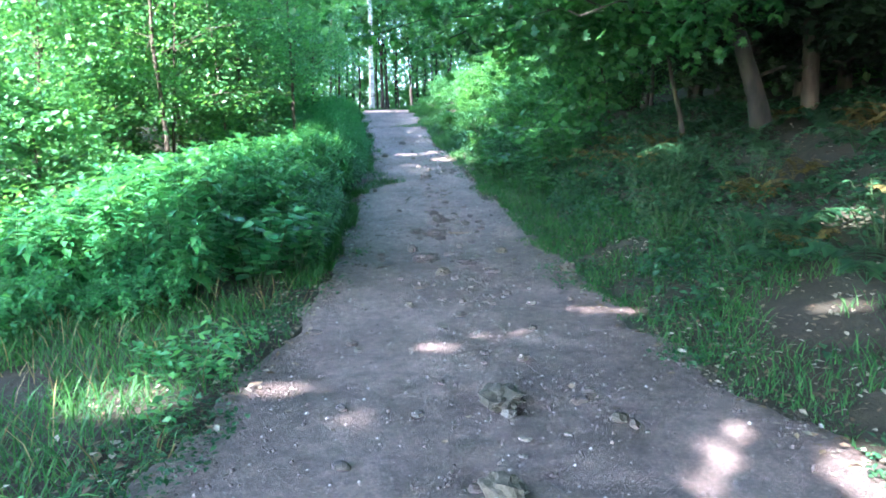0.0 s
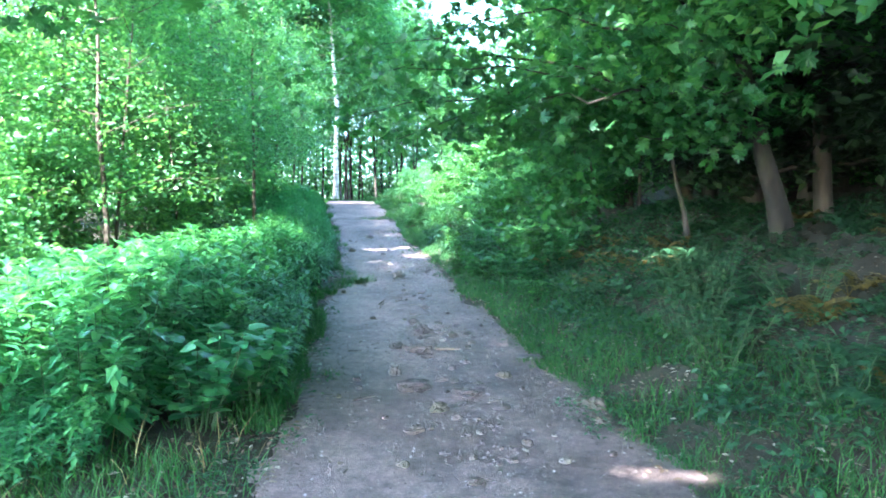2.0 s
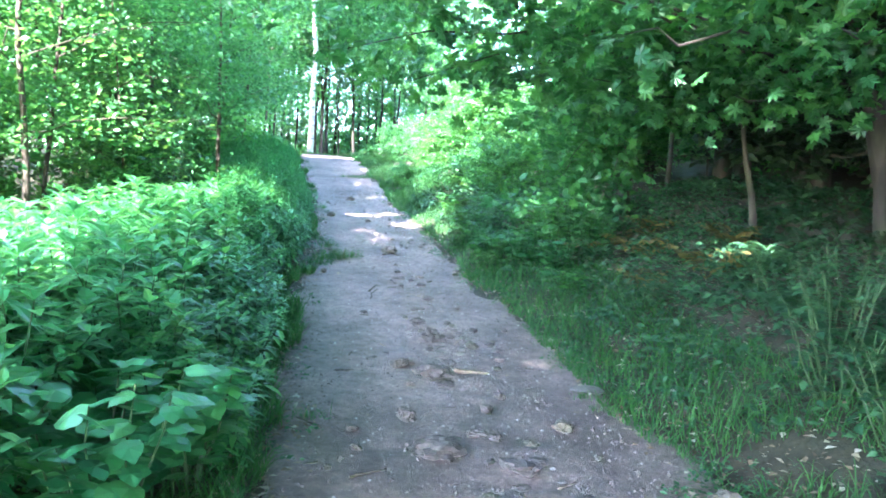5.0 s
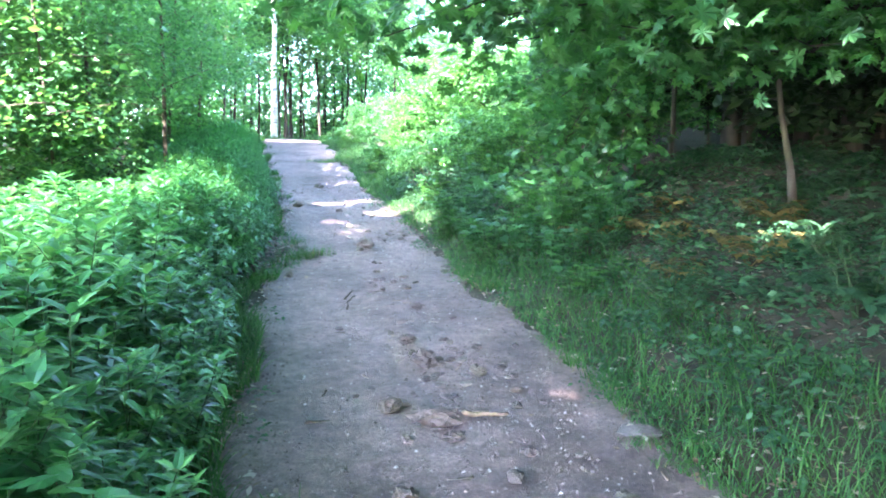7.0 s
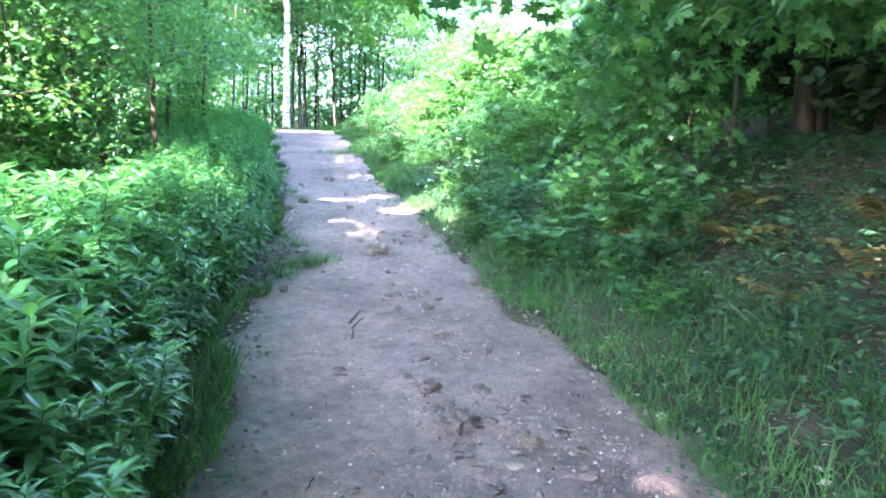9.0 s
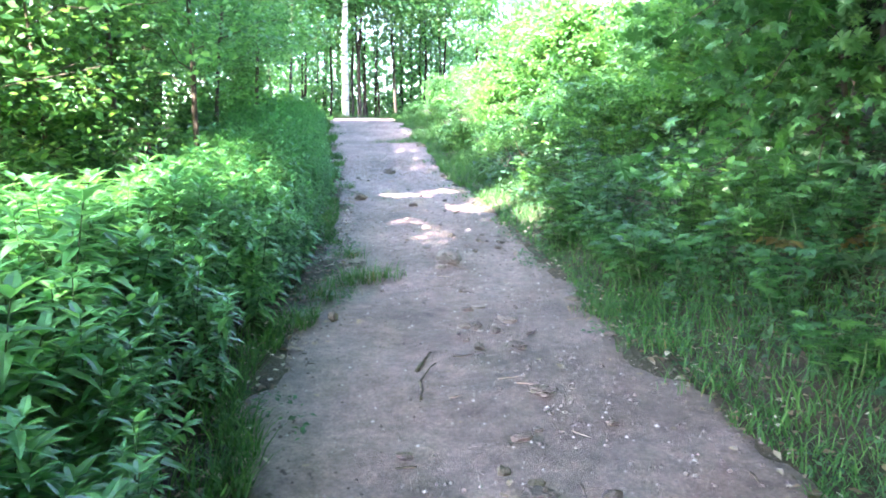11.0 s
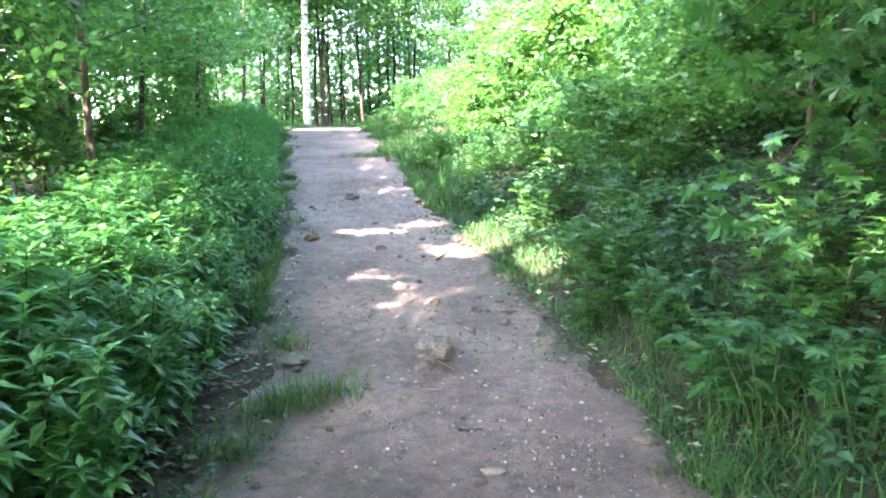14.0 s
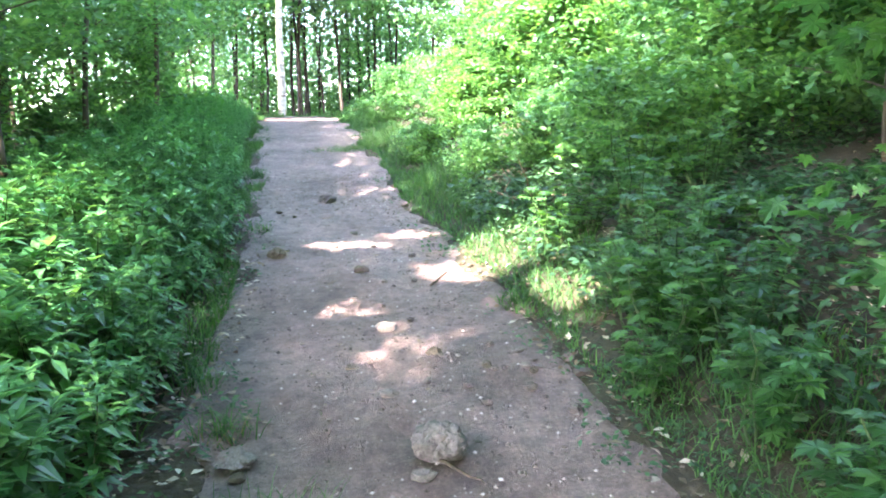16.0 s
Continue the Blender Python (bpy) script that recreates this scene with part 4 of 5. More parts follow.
# grass along the bank's foot
n = 16000
ys = rg.uniform(6.5, 33, n)
d = np.abs(rg.normal(0, 0.16, n))
xs = left(ys) - d - 0.02 + 0.2 * np.clip(fbm(ys, ys * 0, 1.6, 3, 75), -0.2, 0.7)
keep = fbm(xs, ys, 1.4, 2, 65) > -0.25
xs, ys = xs[keep], ys[keep]
verge("bank_grass", (xs, ys), rg.uniform(0.06, 0.26, len(xs)) * np.interp(ys, (11, 16), (1, 0.65)), rg, M_GRASS, "green grass fringing the foot of the herb bank", 0.7)
# grass on the other verge
n = 36000
ys = 2.2 + 31 * rg.uniform(0, 1, n) ** 1.3
d = rg.uniform(0, 1, n) ** 1.4 * np.interp(ys, (2, 5, 9, 12, 16, 33), (2.6, 1.8, 1.2, 1.3, 0.9, 0.7))
xs = right(ys) + d + 0.03 - 0.2 * np.clip(fbm(ys, ys * 0, 1.7, 3, 73), -0.2, 0.7)
keep = fbm(xs, ys, 1.2, 2, 71) > -0.6 - 0.2 * (ys > 9)
xs, ys, d = xs[keep], ys[keep], d[keep]
verge("verge_grass", (xs, ys), rg.uniform(0.1, 0.32, len(xs)) * np.clip(0.4 + 1.2 * d, 0, 1) * np.interp(ys, (3, 6, 9), (0.6, 0.8, 1)), rg, M_GRASS, "soft green grass along the shaded verge", 0.75)
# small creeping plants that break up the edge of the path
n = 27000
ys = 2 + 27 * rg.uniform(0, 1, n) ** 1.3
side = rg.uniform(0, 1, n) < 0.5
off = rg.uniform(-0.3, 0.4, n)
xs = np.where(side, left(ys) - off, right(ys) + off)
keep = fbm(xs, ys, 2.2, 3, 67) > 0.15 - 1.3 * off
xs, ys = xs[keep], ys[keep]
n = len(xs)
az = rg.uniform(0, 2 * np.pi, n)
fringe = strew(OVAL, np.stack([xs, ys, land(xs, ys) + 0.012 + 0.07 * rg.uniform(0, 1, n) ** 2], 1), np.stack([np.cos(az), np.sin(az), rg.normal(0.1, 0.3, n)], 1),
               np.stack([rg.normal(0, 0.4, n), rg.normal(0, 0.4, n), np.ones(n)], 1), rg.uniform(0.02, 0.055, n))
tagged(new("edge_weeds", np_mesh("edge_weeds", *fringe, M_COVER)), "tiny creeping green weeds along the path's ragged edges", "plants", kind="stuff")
# withered stalks among the clearing grass
n = 260
ys = rg.uniform(2, 6.5, n)
xs = left(ys) - rg.uniform(0.05, 2.6, n)
verge("withered_grass", (xs, ys), rg.uniform(0.15, 0.45, n), rg, M_DRY, "straw-coloured withered grass stalks in the clearing", 0.6)


def tuft(x, y, count, reach, length, dry=0.1):
    r = np.random.default_rng(int(abs(x) * 1000 + y * 77))
    root = new("grass_tuft")
    xs, ys = r.normal(0, reach, count), r.normal(0, reach * 0.7, count)
    b = np.zeros(count)
    k = max(3, int(count * dry))
    green = part("green_tuft", blades(xs[k:], ys[k:], r.uniform(0.5, 1.1, count - k) * length, r.uniform(0.004, 0.008, count - k), r, 0.9, b[k:]), M_GRASS, root)
    straw = part("dry_tuft", blades(xs[:k], ys[:k], r.uniform(0.5, 1.0, k) * length, r.uniform(0.003, 0.006, k), r, 1.1, b[:k]), M_DRY, root)
    tagged(green, "soft green blades", kind="stuff"), tagged(straw, "straw-coloured blades", kind="stuff")
    root.matrix_basis = Matrix.Translation((x, y, on_path(x, y)))
    return tagged(root, "small tuft of green grass growing on the bare path", "grass tuft", "tufts on the path")


for x, y, c, s, ln in ((-3.4, 32.2, 240, 0.22, 0.26), (-3.1, 33.0, 240, 0.26, 0.26), (-2.1, 33.3, 220, 0.24, 0.2), (-1.75, 32.4, 240, 0.22, 0.28), (-2.7, 33.9, 220, 0.26, 0.22), (-1.5, 31.3, 200, 0.16, 0.26),
                       (-1.1, 24.3, 260, 0.26, 0.17), (-0.75, 24.5, 220, 0.22, 0.15), (-1.12, 14.15, 170, 0.1, 0.23), (-1.3, 14.0, 110, 0.09, 0.21), (-0.95, 14.25, 120, 0.09, 0.2), (-1.38, 13.6, 110, 0.08, 0.24),
                       (-1.3, 14.95, 90, 0.07, 0.2), (-1.2, 13.75, 40, 0.06, 0.12), (0.98, 8.85, 70, 0.07, 0.1), (1.08, 10.3, 80, 0.08, 0.12), (1.05, 8.6, 50, 0.06, 0.09), (1.1, 11.5, 80, 0.09, 0.14),
                       (-1.3, 9.3, 60, 0.06, 0.12), (-1.0, 8.3, 60, 0.06, 0.12), (0.85, 12.5, 170, 0.11, 0.24), (0.72, 13.2, 120, 0.1, 0.2), (0.95, 11.9, 120, 0.1, 0.2), (1.12, 9.8, 100, 0.1, 0.16)):
    tuft(x, y, c, s, ln)

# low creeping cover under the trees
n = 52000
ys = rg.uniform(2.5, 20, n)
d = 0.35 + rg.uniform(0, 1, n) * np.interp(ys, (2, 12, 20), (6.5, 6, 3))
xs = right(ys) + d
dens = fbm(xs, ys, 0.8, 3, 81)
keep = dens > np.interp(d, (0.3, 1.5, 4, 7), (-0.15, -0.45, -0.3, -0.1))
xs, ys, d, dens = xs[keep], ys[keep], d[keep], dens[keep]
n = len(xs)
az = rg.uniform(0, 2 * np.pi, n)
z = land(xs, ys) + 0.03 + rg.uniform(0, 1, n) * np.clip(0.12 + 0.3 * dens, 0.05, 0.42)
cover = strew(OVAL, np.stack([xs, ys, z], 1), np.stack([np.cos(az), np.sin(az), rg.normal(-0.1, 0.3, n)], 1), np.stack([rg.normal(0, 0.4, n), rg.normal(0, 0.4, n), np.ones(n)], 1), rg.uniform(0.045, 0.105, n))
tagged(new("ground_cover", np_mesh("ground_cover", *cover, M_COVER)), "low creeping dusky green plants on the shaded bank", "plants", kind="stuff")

# small weeds between grass and herbs of the clearing
n = 15000
ys = rg.uniform(1.5, 7.5, n)
xs = left(ys) - 0.1 - rg.uniform(0, 1, n) * 3.6
keep = fbm(xs, ys, 1.3, 2, 91) > -0.15
xs, ys = xs[keep], ys[keep]
n = len(xs)
az = rg.uniform(0, 2 * np.pi, n)
weeds = strew(OVAL, np.stack([xs, ys, land(xs, ys) + 0.03 + rg.uniform(0, 0.36, n) * np.clip(0.3 + 0.5 * (left(ys) - xs), 0, 1)], 1), np.stack([np.cos(az), np.sin(az), rg.normal(0, 0.3, n)], 1),
              np.stack([rg.normal(0, 0.4, n), rg.normal(0, 0.4, n), np.ones(n)], 1), rg.uniform(0.04, 0.1, n))
tagged(new("clearing_weeds", np_mesh("clearing_weeds", *weeds, M_HERB)), "small green weeds among the clearing grass", "plants", kind="stuff")


def fern(x, y, seed, mat, label, size):
    r = np.random.default_rng(seed)
    root = new("fern")
    for k in range(5):
        az = k * 1.3 + r.uniform(-0.3, 0.3)
        q = bend((0, 0, 0), (math.cos(az) * size, math.sin(az) * size, size * r.uniform(0.3, 0.7)), size * 0.25, 8, 0.01, seed + k)
        t = np.repeat(np.linspace(0.2, 1, 14), 2)
        c = np.stack([np.interp(t, np.linspace(0, 1, 8), q[:, a]) for a in range(3)], 1)
        side = np.tile([1, -1], 14)
        al = np.stack([-math.sin(az) * side + 0.3 * math.cos(az), math.cos(az) * side + 0.3 * math.sin(az), r.normal(-0.15, 0.12, 28)], 1)
        v, f = join([tube(q, np.linspace(0.004, 0.0015, 8), 3), strew(OVAL, c, al, np.tile([0, 0, 1.0], (28, 1)), size * 0.36 * np.sin(np.pi * (0.15 + 0.83 * t)) + 0.01)])
        part("frond", (v, f), mat, root)
    root.matrix_basis = stand(x, y, 0, 1, 0)
    return tagged(root, label, "fern", "ferns of the shaded bank")


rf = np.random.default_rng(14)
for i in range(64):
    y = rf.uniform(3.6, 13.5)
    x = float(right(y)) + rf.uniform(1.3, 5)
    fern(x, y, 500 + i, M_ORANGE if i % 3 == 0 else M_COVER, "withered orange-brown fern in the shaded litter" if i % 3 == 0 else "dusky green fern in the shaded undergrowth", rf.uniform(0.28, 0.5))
for i, (x, y) in enumerate(((3.3, 11.2), (3.6, 11.7))):
    fern(x, y, 560 + i, M_ORANGE, "withered orange-brown fern in the shaded litter", 0.24)


# ---- stones, sticks and litter on the path ----
def rock_mesh(seed, flat=0.5, rough=0.16, cuts=2):
    bm = bmesh.new()
    bmesh.ops.create_icosphere(bm, subdivisions=cuts, radius=0.5)
    for v in bm.verts:
        d = v.co.normalized()
        k = 1 + rough * 2.2 * noise.noise(d * 1.9 + Vector((seed * 3.1, 0, 0))) + rough * 1.3 * noise.noise(d * 4.6 + Vector((0, seed * 2.3, 0)))
        v.co = d * 0.5 * k
        v.co.z *= flat
    me = bpy.data.meshes.new("stone")
    bm.to_mesh(me)
    bm.free()
    return me


def rock(name, x, y, w, dpt, mat, flat, seed, label, group="stones on the path", sink=0.32, cuts=2, rough=0.2):
    me = rock_mesh(seed, flat, rough, cuts)
    me.materials.append(mat)
    ob = new(name, me)
    hgt = w * flat
    ob.matrix_basis = Matrix.Translation((x, y, on_path(x, y) + hgt * (0.5 - sink))) @ Matrix.Rotation(seed * 1.7, 4, "Z") @ Matrix.Diagonal((w, dpt, w, 1))
    return tagged(ob, label, "stone", group)


rock("stone", 0.3, 3.95, 0.36, 0.24, M_MOSSY, 0.32, 1, "flat brownish stone sunk in the path", cuts=3)
rock("stone", 0.33, 3.76, 0.09, 0.08, M_STONE, 0.6, 2, "small pale stone beside a larger one")
rock("stone", 0.24, 2.98, 0.28, 0.18, M_MOSSY, 0.32, 3, "flat brownish stone sunk in the path", cuts=3)
rock("stone", -0.02, 7.1, 0.15, 0.12, M_MOSSY, 0.62, 4, "mossy brown stone on the path", cuts=3)
rock("stone", 0.64, 8.2, 0.15, 0.12, M_MOSSY, 0.55, 5, "dark round stone on the path", cuts=3)
rock("stone", -0.22, 6.62, 0.18, 0.12, M_CLOD, 0.42, 6, "grey angular stone on the path", cuts=3)
rock("stone", 0.22, 7.55, 0.24, 0.15, M_CLOD, 0.32, 7, "grey angular stone on the path", cuts=3)
rock("stone", 0.48, 7.15, 0.16, 0.12, M_CLOD, 0.4, 8, "grey angular stone on the path")
rock("stone", 0.37, 7.92, 0.09, 0.08, M_MOSSY, 0.6, 9, "dark small stone on the path")
rock("stone", -0.38, 9.47, 0.2, 0.13, M_CLOD, 0.45, 10, "brown stone half sunk in the path", cuts=3)
rock("stone", -0.13, 9.25, 0.3, 0.2, M_CLOD, 0.38, 11, "grey stone half sunk in the path", cuts=3)
rock("stone", -0.36, 14.7, 0.24, 0.22, M_PALE, 0.72, 12, "pale rounded boulder set in the path", sink=0.2, cuts=4, rough=0.1)
rock("stone", -0.44, 14.52, 0.11, 0.08, M_PALE, 0.55, 13, "small pale stone beside a larger one")
rock("stone", -1.2, 14.72, 0.2, 0.15, M_PALE, 0.4, 14, "pale flat stone at the path's edge", cuts=3)
rock("stone", -1.17, 14.6, 0.07, 0.06, M_MOSSY, 0.7, 15, "small dark stone at the path's edge")
rock("stone", -0.55, 16.22, 0.15, 0.12, M_PALE, 0.5, 16, "grey round stone on the path")
rock("stone", 1.2, 6.85, 0.2, 0.13, M_MOSSY, 0.35, 17, "dark flat stone at the path's edge")
rock("stone", 1.04, 9.0, 0.26, 0.2, M_STONE, 0.16, 18, "flat grey slab at the path's edge")
# lumps of stone and hard earth bedded in the middle of the path: place, width, tone
LUMPS = ((-0.16, 3.79, 0.1, 1), (0.9, 3.66, 0.095, 0), (-0.37, 8.33, 0.18, 2), (-0.21, 7.79, 0.3, 2), (-0.07, 10.32, 0.24, 2), (-0.16, 10.75, 0.14, 2), (0.29, 10.09, 0.13, 0), (0.33, 8.81, 0.1, 2), (-0.72, 8.1, 0.09, 2),
         (-0.83, 7.53, 0.055, 0), (1.21, 7.16, 0.17, 0), (-0.14, 10.48, 0.078, 0), (-0.15, 10.89, 0.066, 0), (-0.27, 11.01, 0.075, 0), (0.14, 10.81, 0.09, 2), (0.18, 10.74, 0.065, 0), (0.12, 10.33, 0.08, 2), (0.28, 10.16, 0.068, 0),
         (0.05, 10.37, 0.08, 0), (-0.08, 10.32, 0.09, 2), (-1.3, 10.34, 0.1, 0), (0.02, 11.82, 0.13, 2), (-0.25, 12.86, 0.11, 2), (0.5, 10.24, 0.055, 0), (-0.24, 12.95, 0.11, 2), (-0.28, 13.26, 0.085, 2), (-1.23, 13.11, 0.115, 0),
         (0.5, 13.32, 0.09, 0), (-0.02, 15.59, 0.07, 0), (0.22, 15.49, 0.055, 0), (-0.28, 15.79, 0.12, 0), (-0.39, 16.31, 0.05, 2), (-1.42, 17.97, 0.16, 0), (-1.8, 17.2, 0.16, 1), (-0.71, 17.4, 0.12, 2), (-1.12, 20.29, 0.2, 2),
         (0.05, 8.05, 0.14, 2), (0.18, 8.5, 0.11, 2), (-0.05, 9.0, 0.13, 2), (0.42, 9.45, 0.08, 0), (0.1, 6.9, 0.09, 2), (0.55, 6.4, 0.1, 2), (0.12, 5.7, 0.12, 2), (-0.3, 5.95, 0.08, 0), (0.5, 4.6, 0.1, 2), (-0.5, 3.2, 0.1, 2))
for i, (x, y, w, k) in enumerate(LUMPS):
    rock("stone", x, y, w, w * (0.7, 0.8, 0.62, 0.88)[i % 4], (M_MOSSY, M_PALE, M_CLOD)[k], (0.68, 0.5, 0.56)[k] * (0.85, 1.1, 1.0)[i % 3], 60 + i,
         ("small dark stone bedded in the trodden path", "pale flat stone bedded in the path", "rough grey-brown lump bedded in the path")[k], sink=0.38, cuts=3 if w > 0.12 else 2)
PEBBLES = [rock_mesh(40 + i, (0.6, 0.55, 0.7, 0.6)[i], 0.2, 2) for i in range(4)]
for k, me in enumerate(PEBBLES):
    me.materials.append(M_STONE if k == 1 else M_CLOD)
rp = np.random.default_rng(21)
CRUMBS = ((0.2, 10.2), (-0.1, 9.35), (0.25, 7.5), (0.0, 10.5), (0.45, 10.1), (-0.2, 12.9), (0.3, 15.5), (0.1, 9.9), (0.2, 6.4))
for i in range(280):
    y = 2.4 + 18 * rp.uniform() ** 1.2
    c = 0.5 * float(left(y) + right(y)) + 0.15
    x = c + rp.normal(0, 0.34) if rp.uniform() < 0.72 else rp.uniform(float(left(y)) + 0.1, float(right(y)) - 0.05)
    if i % 3 == 0:
        x, y = CRUMBS[(i // 3) % len(CRUMBS)]
        x, y = x + rp.normal(0, 0.16), y + rp.normal(0, 0.3)
    w = 0.02 + 0.06 * rp.uniform() ** 2.0
    ob = new("pebble", PEBBLES[i % 4])
    ob.matrix_basis = Matrix.Translation((x, y, on_path(x, y) + w * 0.1)) @ Matrix.Rotation(i * 1.1, 4, "Z") @ Matrix.Diagonal((w * rp.uniform(0.9, 1.7), w, w, 1))
    tagged(ob, "small grey-brown pebble on the trodden path", "pebble", "pebbles on the path")

# grit past counting
n = 17000
ys = 2 + 26 * rp.uniform(0, 1, n) ** 1.3
xs = left(ys) + rp.uniform(0.02, 0.98, n) * (right(ys) - left(ys))
mx = 0.5 * (left(ys) + right(ys)) + 0.15
keep = rp.uniform(0, 1, n) < 0.3 + 0.7 * np.exp(-((xs - mx) / 0.5) ** 2)
xs, ys, mx = xs[keep], ys[keep], mx[keep]
n = len(xs)
zs = land(xs, ys) + 0.012 * fbm(xs, ys, 1.1, 3, 21) + (0.007 + 0.013 * np.exp(-((xs - mx) / 0.55) ** 2)) * fbm(xs, ys, 6.5, 4, 31)
CHIP = Template([(0.5, 0, 0), (-0.5, 0.1, 0), (0.05, 0.45, 0), (0.0, -0.45, 0), (0.05, 0.05, 0.35)], [(0, 2, 4), (2, 1, 4), (1, 3, 4), (3, 0, 4)])
az = rp.uniform(0, 2 * np.pi, n)
grit = strew(CHIP, np.stack([xs, ys, zs - 0.001], 1), np.stack([np.cos(az), np.sin(az), np.zeros(n)], 1), np.tile([0, 0, 1.0], (n, 1)), 0.008 + 0.022 * rp.uniform(0, 1, n) ** 1.9)


CLOD = Template([(0.5, 0, 0), (-0.45, 0.08, 0), (0.06, 0.4, 0.02), (-0.05, -0.42, 0), (0.1, 0.1, 0.38), (-0.2, -0.1, 0.3)],
                [(0, 2, 4), (2, 1, 5), (2, 5, 4), (1, 3, 5), (3, 0, 4), (3, 4, 5)])
n = 12000
ys = 2.2 + 20 * rp.uniform(0, 1, n) ** 1.2
cx = 0.5 * (left(ys) + right(ys)) + 0.2
xs = np.where(rp.uniform(0, 1, n) < 0.6, cx + rp.normal(0, 0.4, n), np.where(rp.uniform(0, 1, n) < 0.5, left(ys) + np.abs(rp.normal(0, 0.2, n)), right(ys) - np.abs(rp.normal(0, 0.25, n))))
keep = fbm(xs, ys, 1.7, 2, 93) > -0.2
xs, ys, cx = xs[keep], ys[keep], cx[keep]
n = len(xs)
zc = land(xs, ys) + 0.012 * fbm(xs, ys, 1.1, 3, 21) + (0.007 + 0.013 * np.exp(-((xs - cx + 0.05) / 0.55) ** 2)) * fbm(xs, ys, 6.5, 4, 31)
ac = rp.uniform(0, 2 * np.pi, n)
clods = strew(CLOD, np.stack([xs, ys, zc - 0.003], 1), np.stack([np.cos(ac), np.sin(ac), np.zeros(n)], 1), np.tile([0, 0, 1.0], (n, 1)), 0.01 + 0.03 * rp.uniform(0, 1, n) ** 2.8)
tagged(new("earth_clods", np_mesh("earth_clods", *clods, M_CLOD)), "dark crumbs and clods of earth on the path", "clods", kind="stuff")


def grit_material():
    m, n_, l, b = material("grit_stone")
    geo = n_.new("ShaderNodeNewGeometry")
    r = ramp(n_, [(0.0, (0.06, 0.048, 0.042)), (0.4, (0.14, 0.11, 0.105)), (0.7, (0.25, 0.21, 0.2)), (1.0, (0.46, 0.42, 0.41))])
    l.new(geo.outputs["Random Per Island"], r.inputs[0])
    l.new(r.outputs[0], b.inputs["Base Color"])
    b.inputs["Roughness"].default_value = 0.85
    return m


tagged(new("path_grit", np_mesh("path_grit", *grit, grit_material())), "loose grit and chips scattered over the path", "grit", kind="stuff")


def stick(pts, r0, label, mat=None):
    q = [(x, y, on_path(x, y) + r0 * 0.6 + dz) for x, y, dz in pts]
    q = np.array(q)
    k = len(q)
    fine = np.stack([np.interp(np.linspace(0, k - 1, 9), np.arange(k), q[:, c]) for c in range(3)], 1)
    fine += np.random.default_rng(int(abs(q[0, 0]) * 999)).normal(0, r0 * 0.5, fine.shape) * (1, 1, 0.3)
    ob = new("stick", np_mesh("stick", *tube(fine, np.linspace(r0, r0 * 0.45, 9), 6, 3, 0.12), mat or M_TWIG, True))
    return tagged(ob, label, "stick", "sticks on the path")


stick([(-0.72, 7.42, 0), (-0.52, 7.5, 0.005)], 0.009, "thin brown stick lying on the path")
stick([(-0.28, 7.72, 0), (-0.1, 7.82, 0.01)], 0.014, "short dark stick lying on the path")
stick([(0.05, 9.28, 0.01), (0.3, 9.24, 0.0)], 0.02, "short thick stick lying on the path", M_DEADWOOD)
stick([(-0.62, 11.75, 0), (-0.62, 11.98, 0), (-0.54, 12.25, 0.01)], 0.009, "bent dark twig lying on the path")
stick([(-0.88, 9.24, 0), (-0.74, 9.27, 0)], 0.008, "short brown twig lying on the path")
stick([(-0.64, 12.15, 0), (-0.57, 12.4, 0.01)], 0.012, "dark broken stick lying on the path")
stick([(-0.42, 12.34, 0), (-0.3, 12.35, 0)], 0.007, "short dark twig lying on the path")
stick([(0.08, 12.74, 0), (0.16, 12.83, 0)], 0.01, "short dark twig lying on the path")
stick([(-0.32, 13.73, 0), (-0.2, 13.75, 0)], 0.009, "short dark twig lying on the path")
stick([(-0.9, 8.1, 0), (-1.08, 8.25, 0.01)], 0.008, "short brown twig lying on the path")
stick([(-0.2, 17.1, 0), (-0.05, 17.4, 0)], 0.01, "dark twig lying on the path")
stick([(-0.4, 14.62, 0.02), (-0.2, 14.45, 0.0)], 0.009, "thin twig against the boulder")
for i in range(34):
    y = rp.uniform(2.6, 20)
    x = rp.uniform(float(left(y)) + 0.15, float(right(y)) - 0.1)
    a, ln = rp.uniform(0, 6.3), rp.uniform(0.05, 0.16)
    stick([(x, y, 0), (x + ln * math.cos(a), y + ln * math.sin(a), 0.003)], rp.uniform(0.003, 0.007), "small broken twig lying on the path", M_TWIG if i % 2 else M_DEADWOOD)
# fallen branch on the bank
q = [(0.55, 19.0), (0.8, 18.9), (1.05, 18.75), (1.3, 18.8)]
fallen = np_mesh("fallen_branch", *tube([(x, y, float(land(x, y)) + 0.22 - 0.12 * i) for i, (x, y) in enumerate(q)], (0.014, 0.02, 0.022, 0.024), 6, 4, 0.1), M_DEADWOOD, True)
tagged(new("fallen_branch", fallen), "bare pinkish-brown fallen branch leaning on the bank", "branch")
for a, b, c in ((0.9, 18.6, 0.5), (1.0, 19.1, 0.35), (0.75, 18.75, 0.45)):
    tagged(new("dead_twig", np_mesh("dead_twig", *tube(bend((a, b, float(land(a, b)) - 0.02), (a - 0.15, b - 0.2, float(land(a, b)) + c), 0.05, 6, 0.02, int(a * 50)), np.linspace(0.01, 0.003, 6), 5), M_DEADWOOD)),
           "bare dead twig standing in the bank's grass", "twig", "dead twigs of the bank")

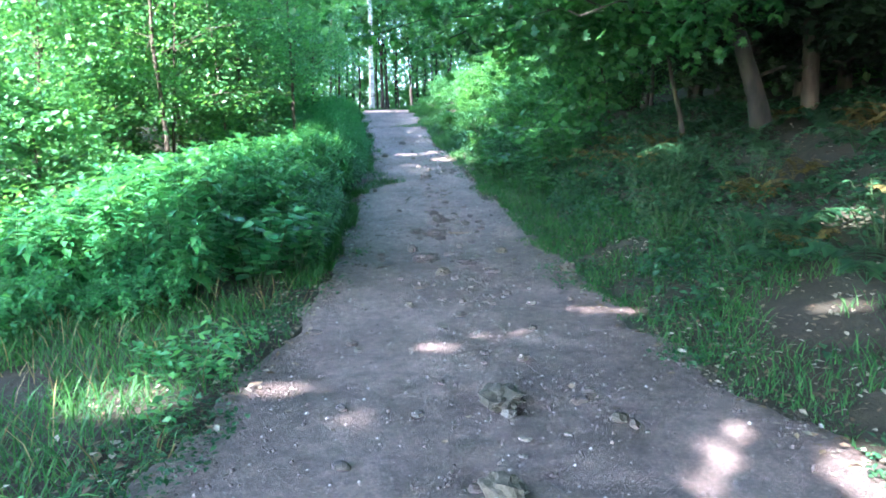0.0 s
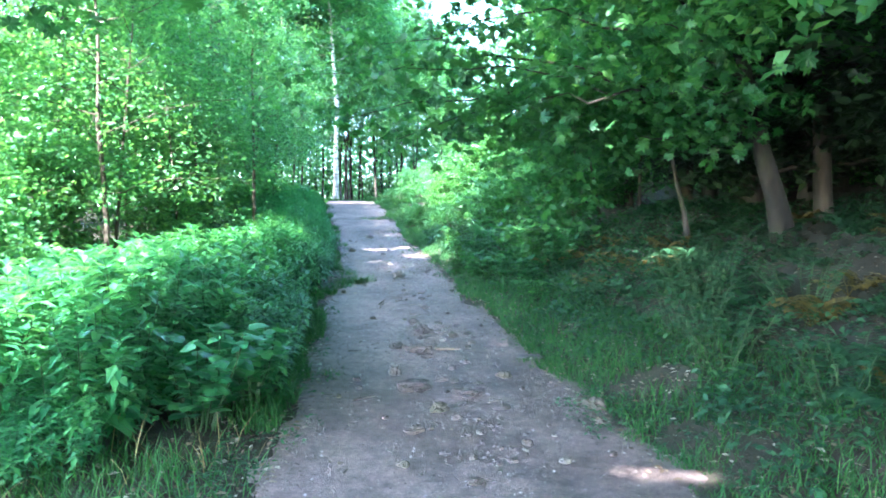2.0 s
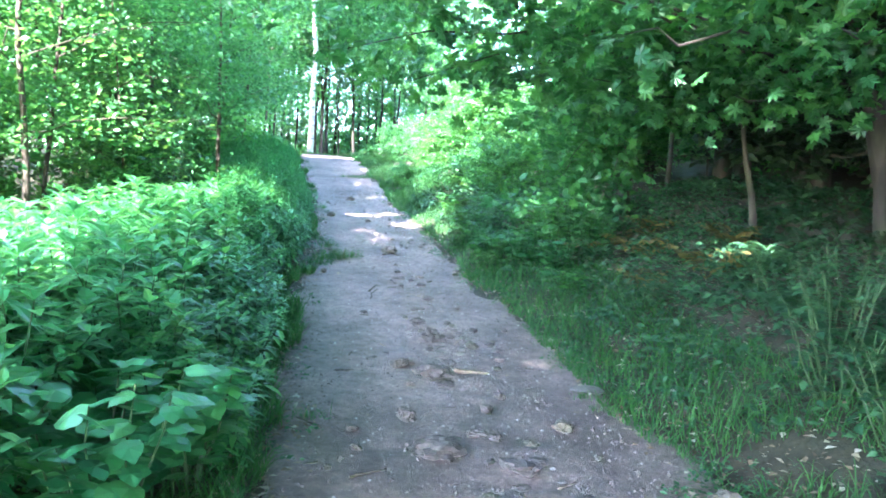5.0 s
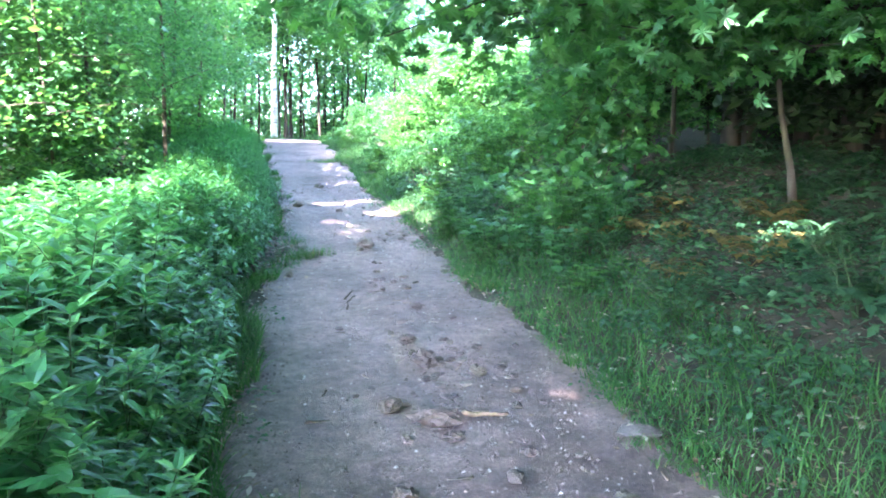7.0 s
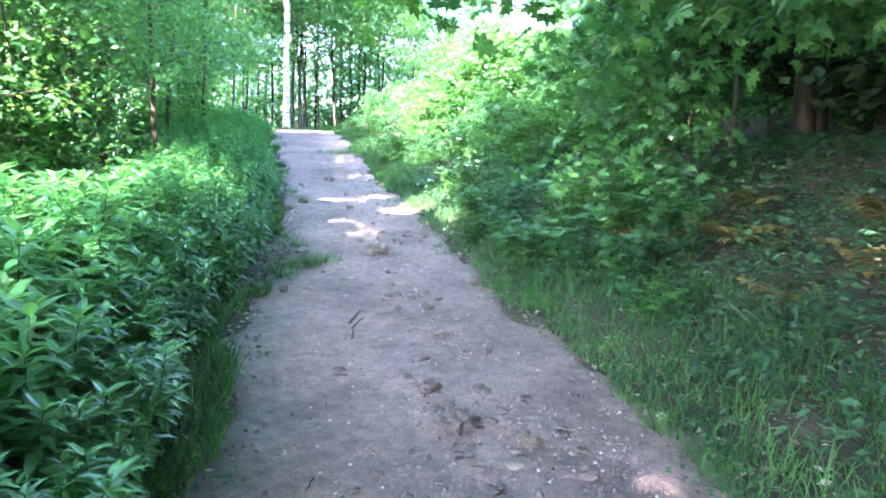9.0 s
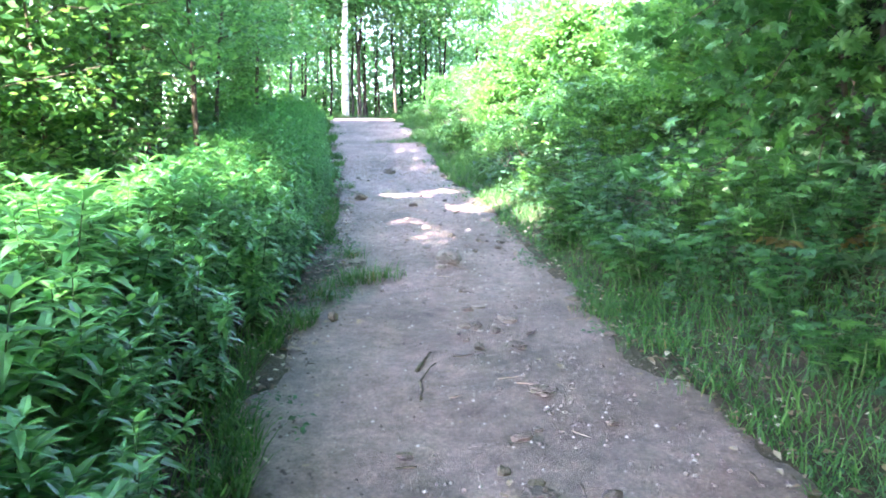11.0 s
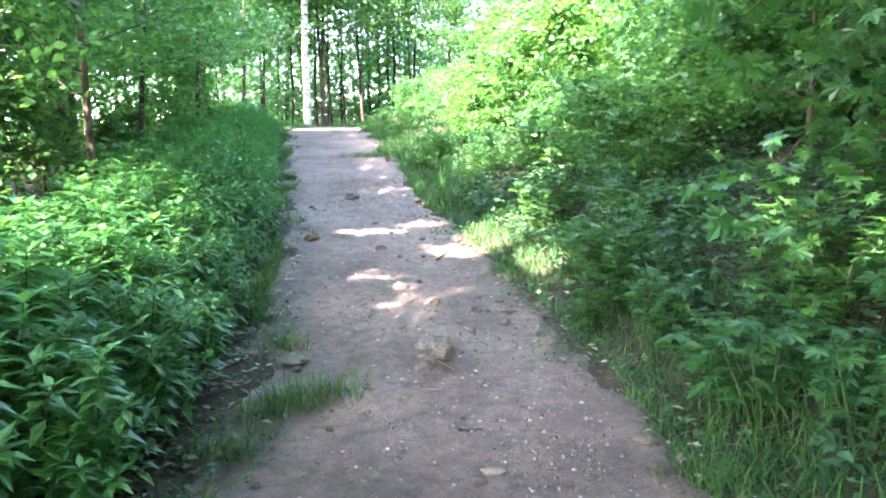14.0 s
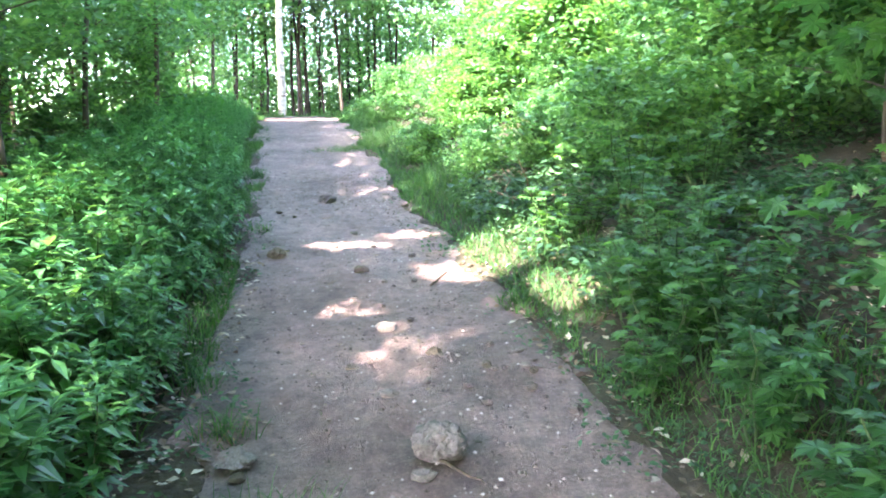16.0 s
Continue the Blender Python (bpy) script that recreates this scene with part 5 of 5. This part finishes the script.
# fallen leaves
DEAD = []
for i in range(4):
    v = MAPLE.v.copy() if i % 2 else BROAD.v.copy()
    v[:, 2] += (0.16, 0.3, 0.22, 0.12)[i] * (v[:, 1] ** 2) * 1.8 + 0.05 * np.sin(v[:, 0] * 5 + i)
    DEAD.append(np_mesh("dead_leaf", v, (MAPLE if i % 2 else BROAD).f, M_LITTER))
FIXED_LEAVES = ((-1.0, 13.1), (-1.41, 12.5), (-1.38, 12.22), (-0.03, 12.43), (-0.24, 12.95), (-1.02, 13.05), (0.9, 10.3), (-1.0, 13.4))
for i in range(150):
    if i < len(FIXED_LEAVES):
        x, y = FIXED_LEAVES[i]
        s = 0.075
    else:
        y = rp.uniform(2.4, 17)
        e = rp.uniform() < 0.6
        x = (float(left(y)) + 0.05 + abs(rp.normal(0, 0.15)) if rp.uniform() < 0.45 else float(right(y)) - abs(rp.normal(0, 0.2))) if e else rp.uniform(float(left(y)) + 0.1, float(right(y)) - 0.1)
        s = rp.uniform(0.02, 0.055)
    ob = new("dead_leaf", DEAD[i % 4])
    ob.matrix_basis = Matrix.Translation((x, y, on_path(x, y) + 0.006)) @ Euler((rp.normal(0, 0.15), rp.normal(0, 0.15), i * 2.1)).to_matrix().to_4x4() @ Matrix.Scale(s, 4)
    tagged(ob, "pale dry fallen leaf lying on the path", "leaf", "fallen leaves on the path")
n = 9000
ys = rp.uniform(2, 18, n)
xs = np.where(rp.uniform(0, 1, n) < 0.75, right(ys) + np.abs(rp.normal(0, 2.4, n)) - 0.15, left(ys) - np.abs(rp.normal(0, 0.5, n)) + 0.12)
az = rp.uniform(0, 2 * np.pi, n)
lit = strew(OVAL, np.stack([xs, ys, land(xs, ys) + rp.uniform(0.005, 0.035, n)], 1), np.stack([np.cos(az), np.sin(az), rp.normal(0, 0.2, n)], 1),
            np.stack([rp.normal(0, 0.25, n), rp.normal(0, 0.25, n), np.ones(n)], 1), rp.uniform(0.025, 0.075, n))
tagged(new("leaf_litter", np_mesh("leaf_litter", *lit, M_LITTER)), "brown dead leaves littering the shaded ground", "leaf litter", kind="stuff")
